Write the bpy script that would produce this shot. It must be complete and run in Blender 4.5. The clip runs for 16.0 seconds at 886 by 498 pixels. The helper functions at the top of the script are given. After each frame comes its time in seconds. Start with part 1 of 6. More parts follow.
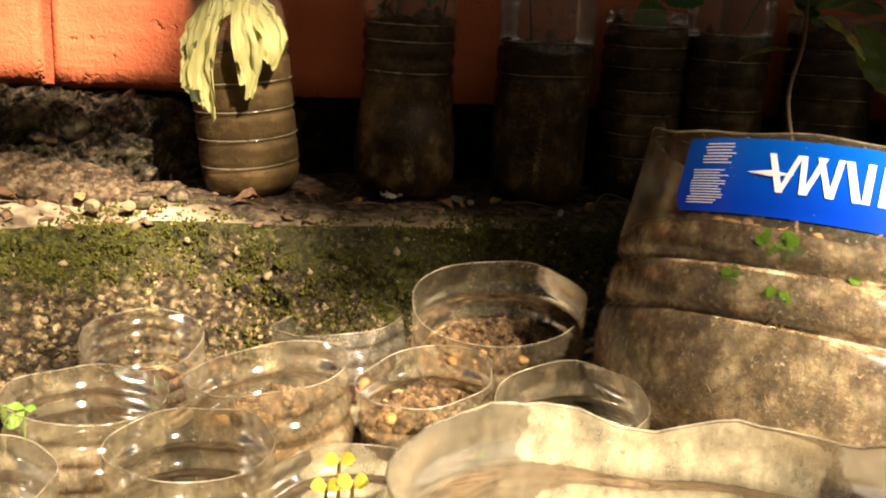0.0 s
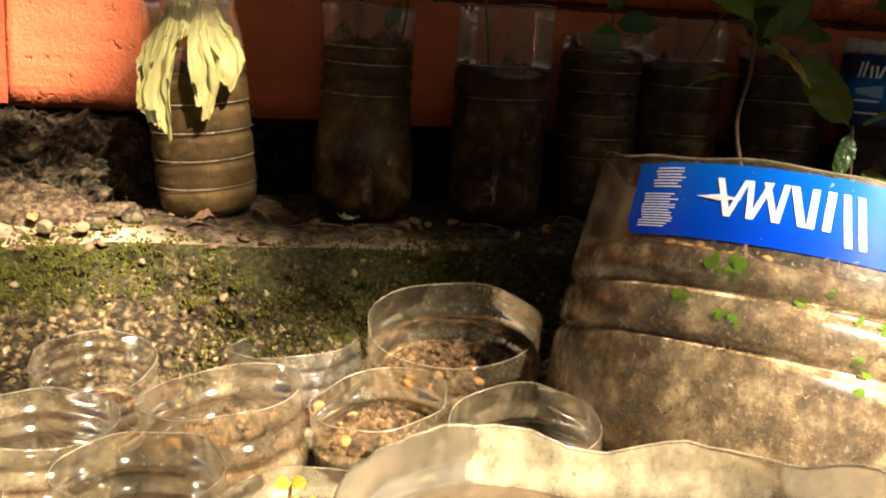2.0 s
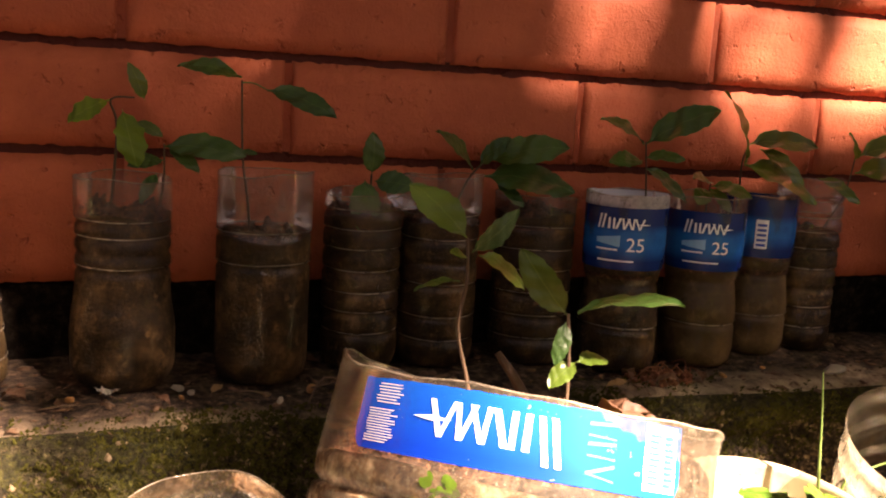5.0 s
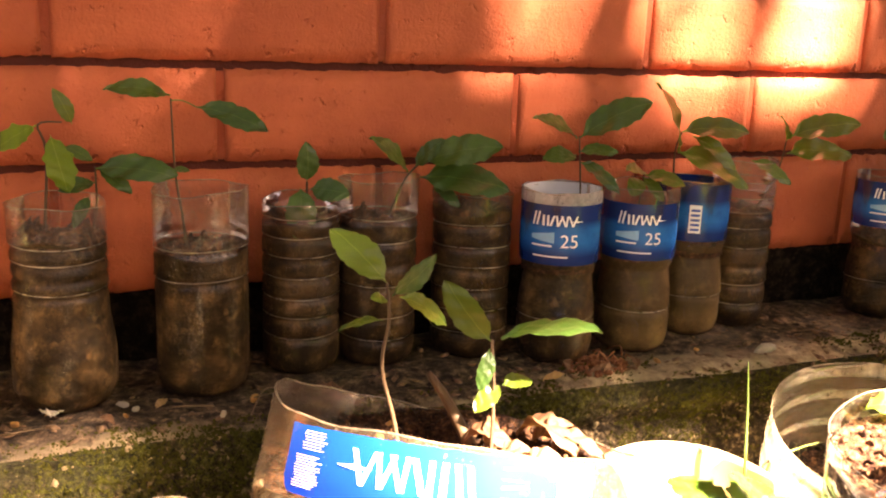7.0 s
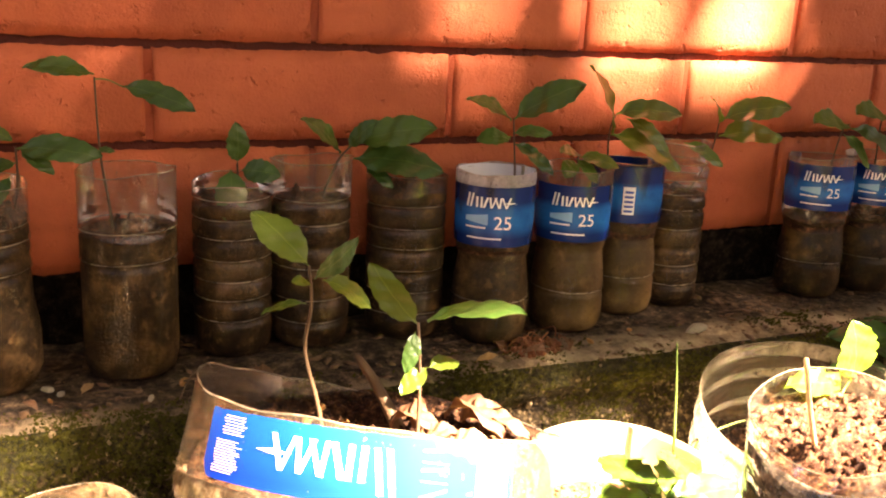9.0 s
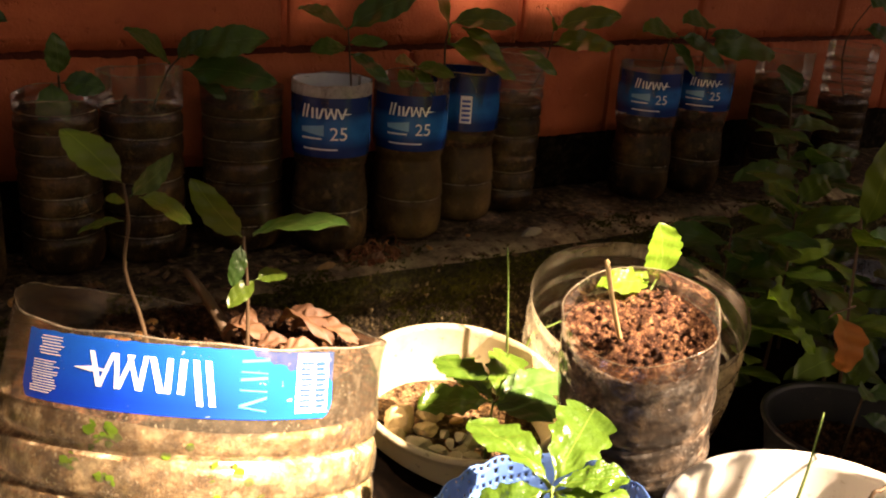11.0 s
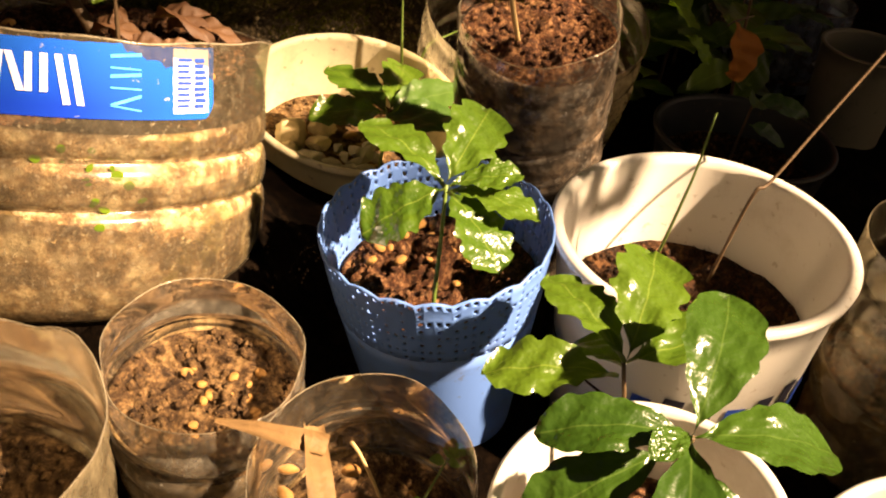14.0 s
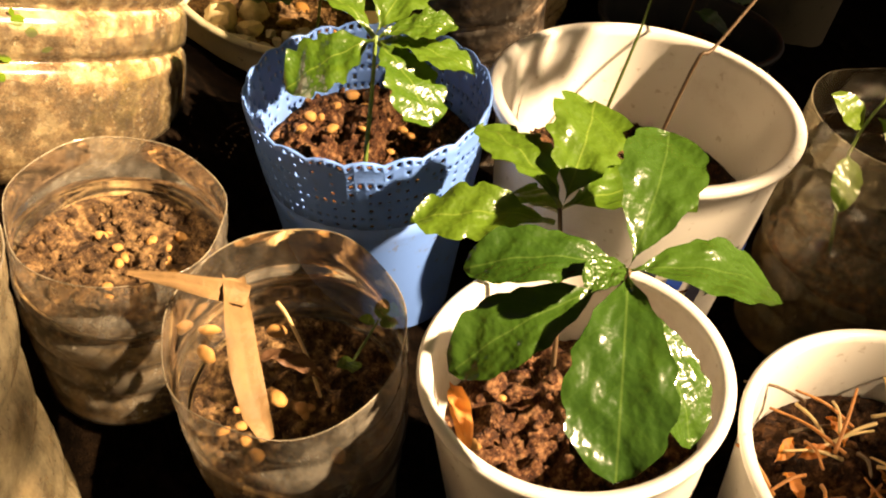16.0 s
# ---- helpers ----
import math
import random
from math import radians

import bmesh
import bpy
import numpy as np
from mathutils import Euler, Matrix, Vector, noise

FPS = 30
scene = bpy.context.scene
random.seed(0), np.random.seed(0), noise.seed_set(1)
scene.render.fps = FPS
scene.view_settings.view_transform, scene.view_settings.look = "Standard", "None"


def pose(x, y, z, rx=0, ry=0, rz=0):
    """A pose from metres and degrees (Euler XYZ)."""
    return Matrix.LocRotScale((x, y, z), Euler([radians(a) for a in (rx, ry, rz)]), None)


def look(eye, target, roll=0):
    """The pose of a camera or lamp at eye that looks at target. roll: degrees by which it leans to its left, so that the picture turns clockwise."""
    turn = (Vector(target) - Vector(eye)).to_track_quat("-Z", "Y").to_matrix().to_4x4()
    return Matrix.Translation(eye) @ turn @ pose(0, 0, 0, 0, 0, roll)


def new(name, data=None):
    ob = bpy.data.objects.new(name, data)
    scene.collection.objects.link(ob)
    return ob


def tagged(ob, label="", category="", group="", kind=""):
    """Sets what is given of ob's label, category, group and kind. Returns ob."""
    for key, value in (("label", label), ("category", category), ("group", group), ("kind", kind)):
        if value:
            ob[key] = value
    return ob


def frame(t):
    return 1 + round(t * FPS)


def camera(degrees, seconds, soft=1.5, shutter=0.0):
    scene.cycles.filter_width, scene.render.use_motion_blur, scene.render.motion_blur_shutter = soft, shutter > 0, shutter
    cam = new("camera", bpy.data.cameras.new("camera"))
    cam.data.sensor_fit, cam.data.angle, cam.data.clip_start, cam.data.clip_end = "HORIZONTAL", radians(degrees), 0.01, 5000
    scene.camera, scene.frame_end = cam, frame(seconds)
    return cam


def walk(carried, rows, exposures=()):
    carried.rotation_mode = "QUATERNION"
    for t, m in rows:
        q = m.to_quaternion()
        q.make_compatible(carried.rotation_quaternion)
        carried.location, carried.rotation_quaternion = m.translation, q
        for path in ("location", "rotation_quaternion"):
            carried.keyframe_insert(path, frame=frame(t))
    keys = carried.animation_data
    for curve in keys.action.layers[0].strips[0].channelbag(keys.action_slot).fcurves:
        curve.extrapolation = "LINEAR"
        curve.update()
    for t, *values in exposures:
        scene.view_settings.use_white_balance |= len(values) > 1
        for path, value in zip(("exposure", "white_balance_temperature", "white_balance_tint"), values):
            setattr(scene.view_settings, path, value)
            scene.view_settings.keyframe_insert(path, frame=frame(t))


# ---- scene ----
cam = camera(50.5, 16.0, 2.0)
PATH = [
    (0, (0.305, 0.745, 0.376), (0.557, 2.67, -0.107), 3.1),
    (0.5, (0.305, 0.745, 0.379), (0.564, 2.674, -0.081), 3.2),
    (1, (0.304, 0.744, 0.379), (0.578, 2.673, -0.074), 3.4),
    (1.5, (0.306, 0.744, 0.377), (0.59, 2.673, -0.07), 3.6),
    (2, (0.31, 0.742, 0.378), (0.638, 2.666, -0.058), 3.7),
    (2.5, (0.314, 0.739, 0.381), (0.714, 2.654, -0.032), 4.0),
    (3, (0.319, 0.735, 0.389), (0.772, 2.644, -0.001), 4.2),
    (3.5, (0.326, 0.729, 0.398), (0.825, 2.632, 0.034), 4.2),
    (4, (0.336, 0.726, 0.407), (0.9, 2.615, 0.07), 4.1),
    (4.5, (0.348, 0.726, 0.431), (0.973, 2.599, 0.111), 3.7),
    (5, (0.367, 0.724, 0.49), (1.039, 2.582, 0.183), 3.4),
    (5.2, (0.375, 0.721, 0.508), (1.053, 2.579, 0.211), 3.1),
    (7.3, (0.396, 0.709, 0.577), (1.124, 2.507, 0.092), 2.1),
    (7.5, (0.396, 0.708, 0.577), (1.123, 2.504, 0.083), 2.2),
    (8, (0.398, 0.716, 0.572), (1.141, 2.506, 0.078), 2.3),
    (10.3, (0.44, 0.674, 0.592), (1.411, 2.329, 0.027), 3.4),
    (10.5, (0.441, 0.671, 0.593), (1.436, 2.3, -0.002), 3.6),
    (11, (0.443, 0.671, 0.591), (1.477, 2.244, -0.084), 3.8),
    (11.5, (0.442, 0.669, 0.592), (1.488, 2.199, -0.16), 3.9),
    (12, (0.445, 0.669, 0.59), (1.504, 2.155, -0.228), 4.1),
    (12.5, (0.451, 0.672, 0.586), (1.523, 2.099, -0.316), 4.4),
    (13, (0.463, 0.677, 0.578), (1.539, 2.038, -0.416), 4.9),
    (13.5, (0.459, 0.681, 0.572), (1.547, 1.967, -0.506), 6.1),
    (14, (0.456, 0.68, 0.557), (1.552, 1.894, -0.595), 7.5),
    (14.5, (0.459, 0.668, 0.535), (1.54, 1.86, -0.653), 7.6),
    (15, (0.46, 0.666, 0.522), (1.543, 1.818, -0.704), 8.6),
    (15.5, (0.465, 0.665, 0.513), (1.562, 1.778, -0.736), 9.3),
    (16, (0.465, 0.661, 0.5), (1.603, 1.746, -0.737), 9.7),
]
EXPOSURES = [(0, 2.55, 6600, 13), (4, 3.05, 6300, 20), (5, 3.95, 6900, 38), (5.2, 4.2, 7000, 38), (7.3, 5.5, 7500, 32), (8.2, 5.5, 7500, 32), (10.3, 4.3, 7200, 27), (11, 3.3, 7700, 29), (12.5, 2.52, 8900, 28), (14, 2.15, 9000, 26), (16, 2.2, 9000, 22)]
walk(cam, [(t, look(eye, target, roll)) for t, eye, target, roll in PATH], EXPOSURES)
scene.cycles.transparent_max_bounces = 24

# ---- light ----
SUN_DIR = Vector((0.33, -0.62, 0.71)).normalized()
world = bpy.data.worlds.new("sky")
scene.world = world
world.use_nodes = True
wn = world.node_tree.nodes
sky = wn.new("ShaderNodeTexSky")
sky.sky_type = "NISHITA"
sky.sun_disc = False
sky.air_density = 0.7
sky.dust_density = 6.0
sky.ozone_density = 0.6
sky.sun_elevation = math.asin(SUN_DIR.z)
sky.sun_rotation = math.atan2(SUN_DIR.x, SUN_DIR.y)
wn["Background"].inputs[1].default_value = 0.0066
# Warm tint on the sky stands in for light bounced off wall and leaves.
bounce_tint = wn.new("ShaderNodeMix")
bounce_tint.data_type, bounce_tint.blend_type = "RGBA", "MULTIPLY"
bounce_tint.inputs[0].default_value = 1.0
bounce_tint.inputs[7].default_value = (1.0, 0.92, 0.78, 1)
world.node_tree.links.new(sky.outputs[0], bounce_tint.inputs[6])
world.node_tree.links.new(bounce_tint.outputs[2], wn["Background"].inputs[0])
sun = new("sun", bpy.data.lights.new("sun", "SUN"))
sun.data.energy = 5.0
sun.data.angle = radians(1.3)
sun.data.color = (1.0, 0.87, 0.66)
sun.matrix_world = look(SUN_DIR * 5, (0, 0, 0))


# ---- materials ----
class Mat:
    """A node material under construction."""
    def __init__(self, name):
        self.m = bpy.data.materials.new(name)
        self.m.use_nodes = True
        self.t = self.m.node_tree
        self.bsdf = self.t.nodes["Principled BSDF"]
        self.out = self.t.nodes["Material Output"]
        self.coord = self.t.nodes.new("ShaderNodeTexCoord")

    def node(self, kind, **values):
        n = self.t.nodes.new(kind)
        for k, v in values.items():
            n.inputs[k.replace("_", " ")].default_value = v
        return n

    def link(self, a, b):
        self.t.links.new(a, b)

    def noise(self, scale, detail=4.0, rough=0.55, space="Object"):
        n = self.node("ShaderNodeTexNoise", Scale=scale, Detail=detail, Roughness=rough)
        self.link(self.coord.outputs[space], n.inputs["Vector"])
        return n.outputs["Fac"]

    def ramp(self, fac, *stops):
        r = self.t.nodes.new("ShaderNodeValToRGB")
        while len(r.color_ramp.elements) < len(stops):
            r.color_ramp.elements.new(0.5)
        for e, (p, c) in zip(r.color_ramp.elements, stops):
            e.position = p
            e.color = (*c, 1) if len(c) == 3 else c
        self.link(fac, r.inputs[0])
        return r.outputs[0]

    def mix(self, fac, a, b, mode="MIX"):
        n = self.t.nodes.new("ShaderNodeMix")
        n.data_type, n.blend_type = "RGBA", mode
        for v, i in ((fac, 0), (a, 6), (b, 7)):
            if isinstance(v, (int, float)):
                n.inputs[i].default_value = v
            elif isinstance(v, tuple):
                n.inputs[i].default_value = (*v, 1)
            else:
                self.link(v, n.inputs[i])
        return n.outputs[2]

    def bump(self, height, strength=0.4, distance=0.002):
        b = self.node("ShaderNodeBump", Strength=strength, Distance=distance)
        self.link(height, b.inputs["Height"])
        self.link(b.outputs[0], self.bsdf.inputs["Normal"])
        return b

    def base(self, c, rough=0.6, spec=0.5):
        if isinstance(c, tuple):
            self.bsdf.inputs["Base Color"].default_value = (*c, 1)
        else:
            self.link(c, self.bsdf.inputs["Base Color"])
        self.bsdf.inputs["Roughness"].default_value = rough
        self.bsdf.inputs["Specular IOR Level"].default_value = spec
        return self.m


def BLACK(v):
    return (v, v, v)


def make_paint(name, c1, c2, dirt):
    m = Mat(name)
    info = m.t.nodes.new("ShaderNodeObjectInfo")
    base = m.mix(info.outputs["Random"], c1, c2)
    stain = m.ramp(m.noise(9, 6, 0.65, "Object"), (0.42, BLACK(0)), (0.72, BLACK(1)))
    base = m.mix(m.mix(1.0, stain, (0.45, 0.45, 0.45), "MULTIPLY"), base, dirt)
    pits = m.ramp(m.noise(55, 3, 0.6), (0.62, BLACK(1)), (0.74, BLACK(0)))
    fine = m.noise(260, 3, 0.6)
    base = m.mix(m.ramp(m.noise(70, 4, 0.6), (0.66, BLACK(0)), (0.76, BLACK(0.7))), base, (0.16, 0.035, 0.02))
    lumps = m.mix(0.5, m.noise(16, 4, 0.6), m.noise(48, 4, 0.6))
    m.bump(m.mix(0.5, lumps, m.mix(0.3, pits, fine)), 0.9, 0.01)
    return m.base(base, 0.6, 0.22)


def make_rock(name, dark, mid, light, scale, rough=0.9, moss=None, moss_at=(0.45, 0.6), bump=0.006, spec=0.25):
    m = Mat(name)
    base = m.ramp(m.noise(scale, 9, 0.72), (0.40, dark), (0.5, mid), (0.62, light))
    fine = m.noise(scale * 5, 4, 0.65)
    base = m.mix(m.ramp(fine, (0.30, BLACK(0.85)), (0.44, BLACK(0))), base, dark)
    base = m.mix(m.ramp(fine, (0.56, BLACK(0)), (0.66, BLACK(0.75))), base, light)
    cells = m.node("ShaderNodeTexVoronoi", Scale=scale * 2.2)
    m.link(m.coord.outputs["Object"], cells.inputs["Vector"])
    base = m.mix(m.ramp(cells.outputs["Distance"], (0.30, BLACK(0)), (0.75, BLACK(0.65))), base, dark)
    if moss:
        where = m.ramp(m.noise(7.0, 6, 0.7), (moss_at[0], BLACK(0)), (moss_at[1], BLACK(1)))
        green = m.ramp(m.noise(90, 4, 0.6), (0.4, moss[0]), (0.6, moss[1]))
        base = m.mix(where, base, green)
    m.bump(m.mix(0.5, m.noise(scale * 3, 6, 0.7), m.noise(scale * 14, 4, 0.7)), 1.0, bump)
    return m.base(base, rough, spec)


def make_film(name, tint, dirt_c, dirt_lo, dirt_hi, base_dirt=0.05, rough=0.1, scale=38, ior=1.6, shine=0.75, wrinkle=0.35, fine=30):
    """Thin clear plastic: see-through, glossy, with a film of dried mud."""
    m = Mat(name)
    clear = m.node("ShaderNodeBsdfTransparent", Color=(*tint, 1))
    tone = m.ramp(m.noise(scale * 1.7, 5, 0.7), (0.38, tuple(v * 0.55 for v in dirt_c)), (0.62, dirt_c))
    diff = m.node("ShaderNodeBsdfDiffuse")
    trans = m.node("ShaderNodeBsdfTranslucent")
    m.link(tone, diff.inputs[0]), m.link(tone, trans.inputs[0])
    mud = m.node("ShaderNodeMixShader", Fac=0.5)
    m.link(diff.outputs[0], mud.inputs[1]), m.link(trans.outputs[0], mud.inputs[2])
    squash = m.node("ShaderNodeMapping")
    squash.inputs["Scale"].default_value = (1, 1, 0.35)
    m.link(m.coord.outputs["Object"], squash.inputs[0])
    runs = m.node("ShaderNodeTexNoise", Scale=scale * 2.5, Detail=6.0, Roughness=0.7)
    m.link(squash.outputs[0], runs.inputs["Vector"])
    spots = m.mix(0.45, m.noise(scale, 7, 0.7), runs.outputs["Fac"])
    fac = m.ramp(spots, (dirt_lo, BLACK(base_dirt)), (dirt_hi, BLACK(0.8)))
    grain = m.noise(330, 3, 0.6)
    specks = m.ramp(grain, (0.61, BLACK(0)), (0.69, BLACK(0.5)))
    fac = m.mix(1.0, fac, specks, "LIGHTEN")
    dirt = m.ramp(m.noise(150, 4, 0.65), (0.64, BLACK(0)), (0.69, BLACK(0.75)))
    fac = m.mix(1.0, fac, dirt, "LIGHTEN")
    tone = m.mix(dirt, tone, tuple(v * 0.22 for v in dirt_c))
    m.link(tone, diff.inputs[0]), m.link(tone, trans.inputs[0])
    body = m.t.nodes.new("ShaderNodeMixShader")
    m.link(fac, body.inputs[0]), m.link(clear.outputs[0], body.inputs[1]), m.link(mud.outputs[0], body.inputs[2])
    gloss = m.node("ShaderNodeBsdfGlossy", Color=(1, 1, 1, 1), Roughness=rough)
    fres = m.node("ShaderNodeFresnel", IOR=ior)
    relief = m.node("ShaderNodeBump", Strength=wrinkle, Distance=0.0025)
    m.link(m.noise(fine, 3), relief.inputs["Height"])
    for n in (gloss, fres):
        m.link(relief.outputs[0], n.inputs["Normal"])
    full = m.t.nodes.new("ShaderNodeMixShader")
    weak = m.node("ShaderNodeMath")
    weak.operation = "MULTIPLY"
    weak.inputs[1].default_value = shine
    m.link(fres.outputs[0], weak.inputs[0])
    m.link(weak.outputs[0], full.inputs[0]), m.link(body.outputs[0], full.inputs[1]), m.link(gloss.outputs[0], full.inputs[2])
    m.link(full.outputs[0], m.out.inputs[0])
    return m.m


def make_leaf(name, dark, light, vein, rough=0.3, lit=0.35, spots=None, relief=0.32, gloss=0.35):
    m = Mat(name)
    info = m.t.nodes.new("ShaderNodeObjectInfo")
    sep = m.t.nodes.new("ShaderNodeSeparateXYZ")
    m.link(m.coord.outputs["Object"], sep.inputs[0])
    base = m.mix(info.outputs["Random"], dark, light)
    base = m.mix(m.ramp(m.noise(6, 4, 0.6), (0.4, BLACK(0)), (0.75, BLACK(0.5))), base, light)
    absx = m.node("ShaderNodeMath")
    absx.operation = "ABSOLUTE"
    m.link(sep.outputs[0], absx.inputs[0])
    rib = m.ramp(absx.outputs[0], (0.002, BLACK(0.5)), (0.009, BLACK(0)))
    slant = m.node("ShaderNodeVectorMath")
    slant.operation = "DOT_PRODUCT"
    comb = m.t.nodes.new("ShaderNodeCombineXYZ")
    m.link(absx.outputs[0], comb.inputs[0]), m.link(sep.outputs[1], comb.inputs[1])
    m.link(comb.outputs[0], slant.inputs[0])
    slant.inputs[1].default_value = (-0.8, 1.0, 0)
    wave = m.node("ShaderNodeMath")
    wave.operation = "SINE"
    mul = m.node("ShaderNodeMath")
    mul.operation = "MULTIPLY"
    mul.inputs[1].default_value = 56
    m.link(slant.outputs["Value"], mul.inputs[0]), m.link(mul.outputs[0], wave.inputs[0])
    side = m.ramp(wave.outputs[0], (0.93, BLACK(0)), (1.0, BLACK(0.07)))
    base = m.mix(m.mix(1.0, rib, side, "LIGHTEN"), base, vein)
    if spots:
        base = m.mix(m.ramp(m.noise(5.5, 3, 0.55), (0.6, BLACK(0)), (0.63, BLACK(1))), base, spots)
    m.bump(m.mix(0.35, m.noise(5, 2), m.noise(11, 2, 0.4)), relief, 0.006)
    m.base(base, rough, gloss)
    tr = m.t.nodes.new("ShaderNodeBsdfTranslucent")
    m.link(m.mix(1.0, base, (1.6, 1.7, 0.7), "MULTIPLY"), tr.inputs[0])
    mx = m.node("ShaderNodeMixShader", Fac=lit)
    m.link(m.bsdf.outputs[0], mx.inputs[1]), m.link(tr.outputs[0], mx.inputs[2])
    m.link(mx.outputs[0], m.out.inputs[0])
    return m.m


def make_plastic(name, c, dirt, rough=0.35, amount=0.5, lit=0.0, scale=14):
    m = Mat(name)
    base = m.mix(m.ramp(m.noise(scale, 7, 0.7), (0.52, BLACK(0)), (0.78, BLACK(amount))), c, dirt)
    base = m.mix(m.ramp(m.noise(scale * 8, 3, 0.6), (0.64, BLACK(0)), (0.7, BLACK(amount))), base, dirt)
    m.bump(m.noise(60, 3), 0.08, 0.002)
    m.base(base, rough, 0.5)
    if lit:
        tr = m.t.nodes.new("ShaderNodeBsdfTranslucent")
        m.link(base, tr.inputs[0])
        mx = m.node("ShaderNodeMixShader", Fac=lit)
        m.link(m.bsdf.outputs[0], mx.inputs[1]), m.link(tr.outputs[0], mx.inputs[2])
        m.link(mx.outputs[0], m.out.inputs[0])
    return m.m


def make_flat(name, c, rough=0.5, var=0.25, scale=40, spec=0.4):
    m = Mat(name)
    dark = tuple(v * (1 - var) for v in c)
    info = m.t.nodes.new("ShaderNodeObjectInfo")
    base = m.mix(m.noise(scale, 5, 0.6), dark, tuple(min(1, v * (1 + var)) for v in c))
    base = m.mix(m.mix(1.0, info.outputs["Random"], (0.3, 0.3, 0.3), "MULTIPLY"), base, dark)
    m.bump(m.noise(scale * 4, 4), 0.4, 0.002)
    return m.base(base, rough, spec)


PAINT = make_paint("orange_masonry_paint", (0.56, 0.145, 0.062), (0.48, 0.12, 0.05), (0.26, 0.05, 0.025))
# Joints share the wall's orange; dirt and groove shadow are mixed into these colours.
MORTAR = make_paint("shaded_dirty_mortar", (0.11, 0.023, 0.012), (0.09, 0.019, 0.01), (0.03, 0.009, 0.006))
JOINT = make_paint("painted_joint", (0.36, 0.075, 0.03), (0.33, 0.07, 0.028), (0.12, 0.025, 0.014))
# Unpainted base, darkened so the gap's shade lies in the colour.
FOOTING = make_rock("shaded_footing", (0.006, 0.0045, 0.0035), (0.018, 0.013, 0.009), (0.045, 0.032, 0.022), 40, spec=0.04)


def make_mossy_face():
    """Broken concrete: sand and gravel grains in dark cement, moss in patches."""
    m = Mat("mossy_concrete")
    grain = m.node("ShaderNodeTexVoronoi", Scale=300.0, Randomness=1.0)
    coarse = m.node("ShaderNodeTexVoronoi", Scale=120.0, Randomness=1.0)
    warp = m.node("ShaderNodeTexNoise", Scale=60.0, Detail=3.0)
    m.link(m.coord.outputs["Object"], warp.inputs["Vector"])
    shift = m.node("ShaderNodeVectorMath")
    shift.operation = "MULTIPLY_ADD"
    shift.inputs[1].default_value = (0.008, 0.008, 0.008)
    m.link(warp.outputs["Color"], shift.inputs[0]), m.link(m.coord.outputs["Object"], shift.inputs[2])
    for v in (grain, coarse):
        m.link(shift.outputs[0], v.inputs["Vector"])
    tone = m.ramp(grain.outputs["Color"], (0.1, (0.025, 0.016, 0.009)), (0.45, (0.1, 0.066, 0.03)), (0.7, (0.28, 0.195, 0.095)), (0.95, (0.55, 0.41, 0.22)))
    lump = m.ramp(coarse.outputs["Color"], (0.2, (0.03, 0.02, 0.012)), (0.55, (0.13, 0.088, 0.042)), (0.9, (0.52, 0.39, 0.21)))
    base = m.mix(m.ramp(m.noise(40, 4, 0.6), (0.5, BLACK(0)), (0.6, BLACK(0.8))), tone, lump)
    base = m.mix(m.ramp(coarse.outputs["Distance"], (0.3, BLACK(0)), (0.62, BLACK(0.8))), base, (0.012, 0.008, 0.005))
    sep = m.t.nodes.new("ShaderNodeSeparateXYZ")
    m.link(m.coord.outputs["Object"], sep.inputs[0])
    high = m.node("ShaderNodeMapRange", From_Min=0.1, From_Max=0.18, To_Min=-0.12, To_Max=0.14)
    m.link(sep.outputs[2], high.inputs["Value"])
    damp = m.node("ShaderNodeMath")
    damp.operation = "ADD"
    m.link(high.outputs[0], damp.inputs[0]), m.link(m.noise(9.0, 7, 0.75), damp.inputs[1])
    where = m.ramp(damp.outputs[0], (0.51, BLACK(0)), (0.63, BLACK(0.94)))
    green = m.ramp(m.noise(160, 5, 0.7), (0.38, (0.008, 0.01, 0.002)), (0.52, (0.045, 0.046, 0.008)), (0.66, (0.13, 0.125, 0.02)))
    base = m.mix(where, base, green)
    stain = m.ramp(m.noise(5, 4, 0.6), (0.42, BLACK(0)), (0.66, BLACK(0.6)))
    base = m.mix(stain, base, (0.03, 0.022, 0.013))
    m.bump(m.mix(0.55, coarse.outputs["Distance"], m.noise(240, 4, 0.7)), 1.0, 0.012)
    return m.base(base, 0.92, 0.2)


CONCRETE = make_mossy_face()


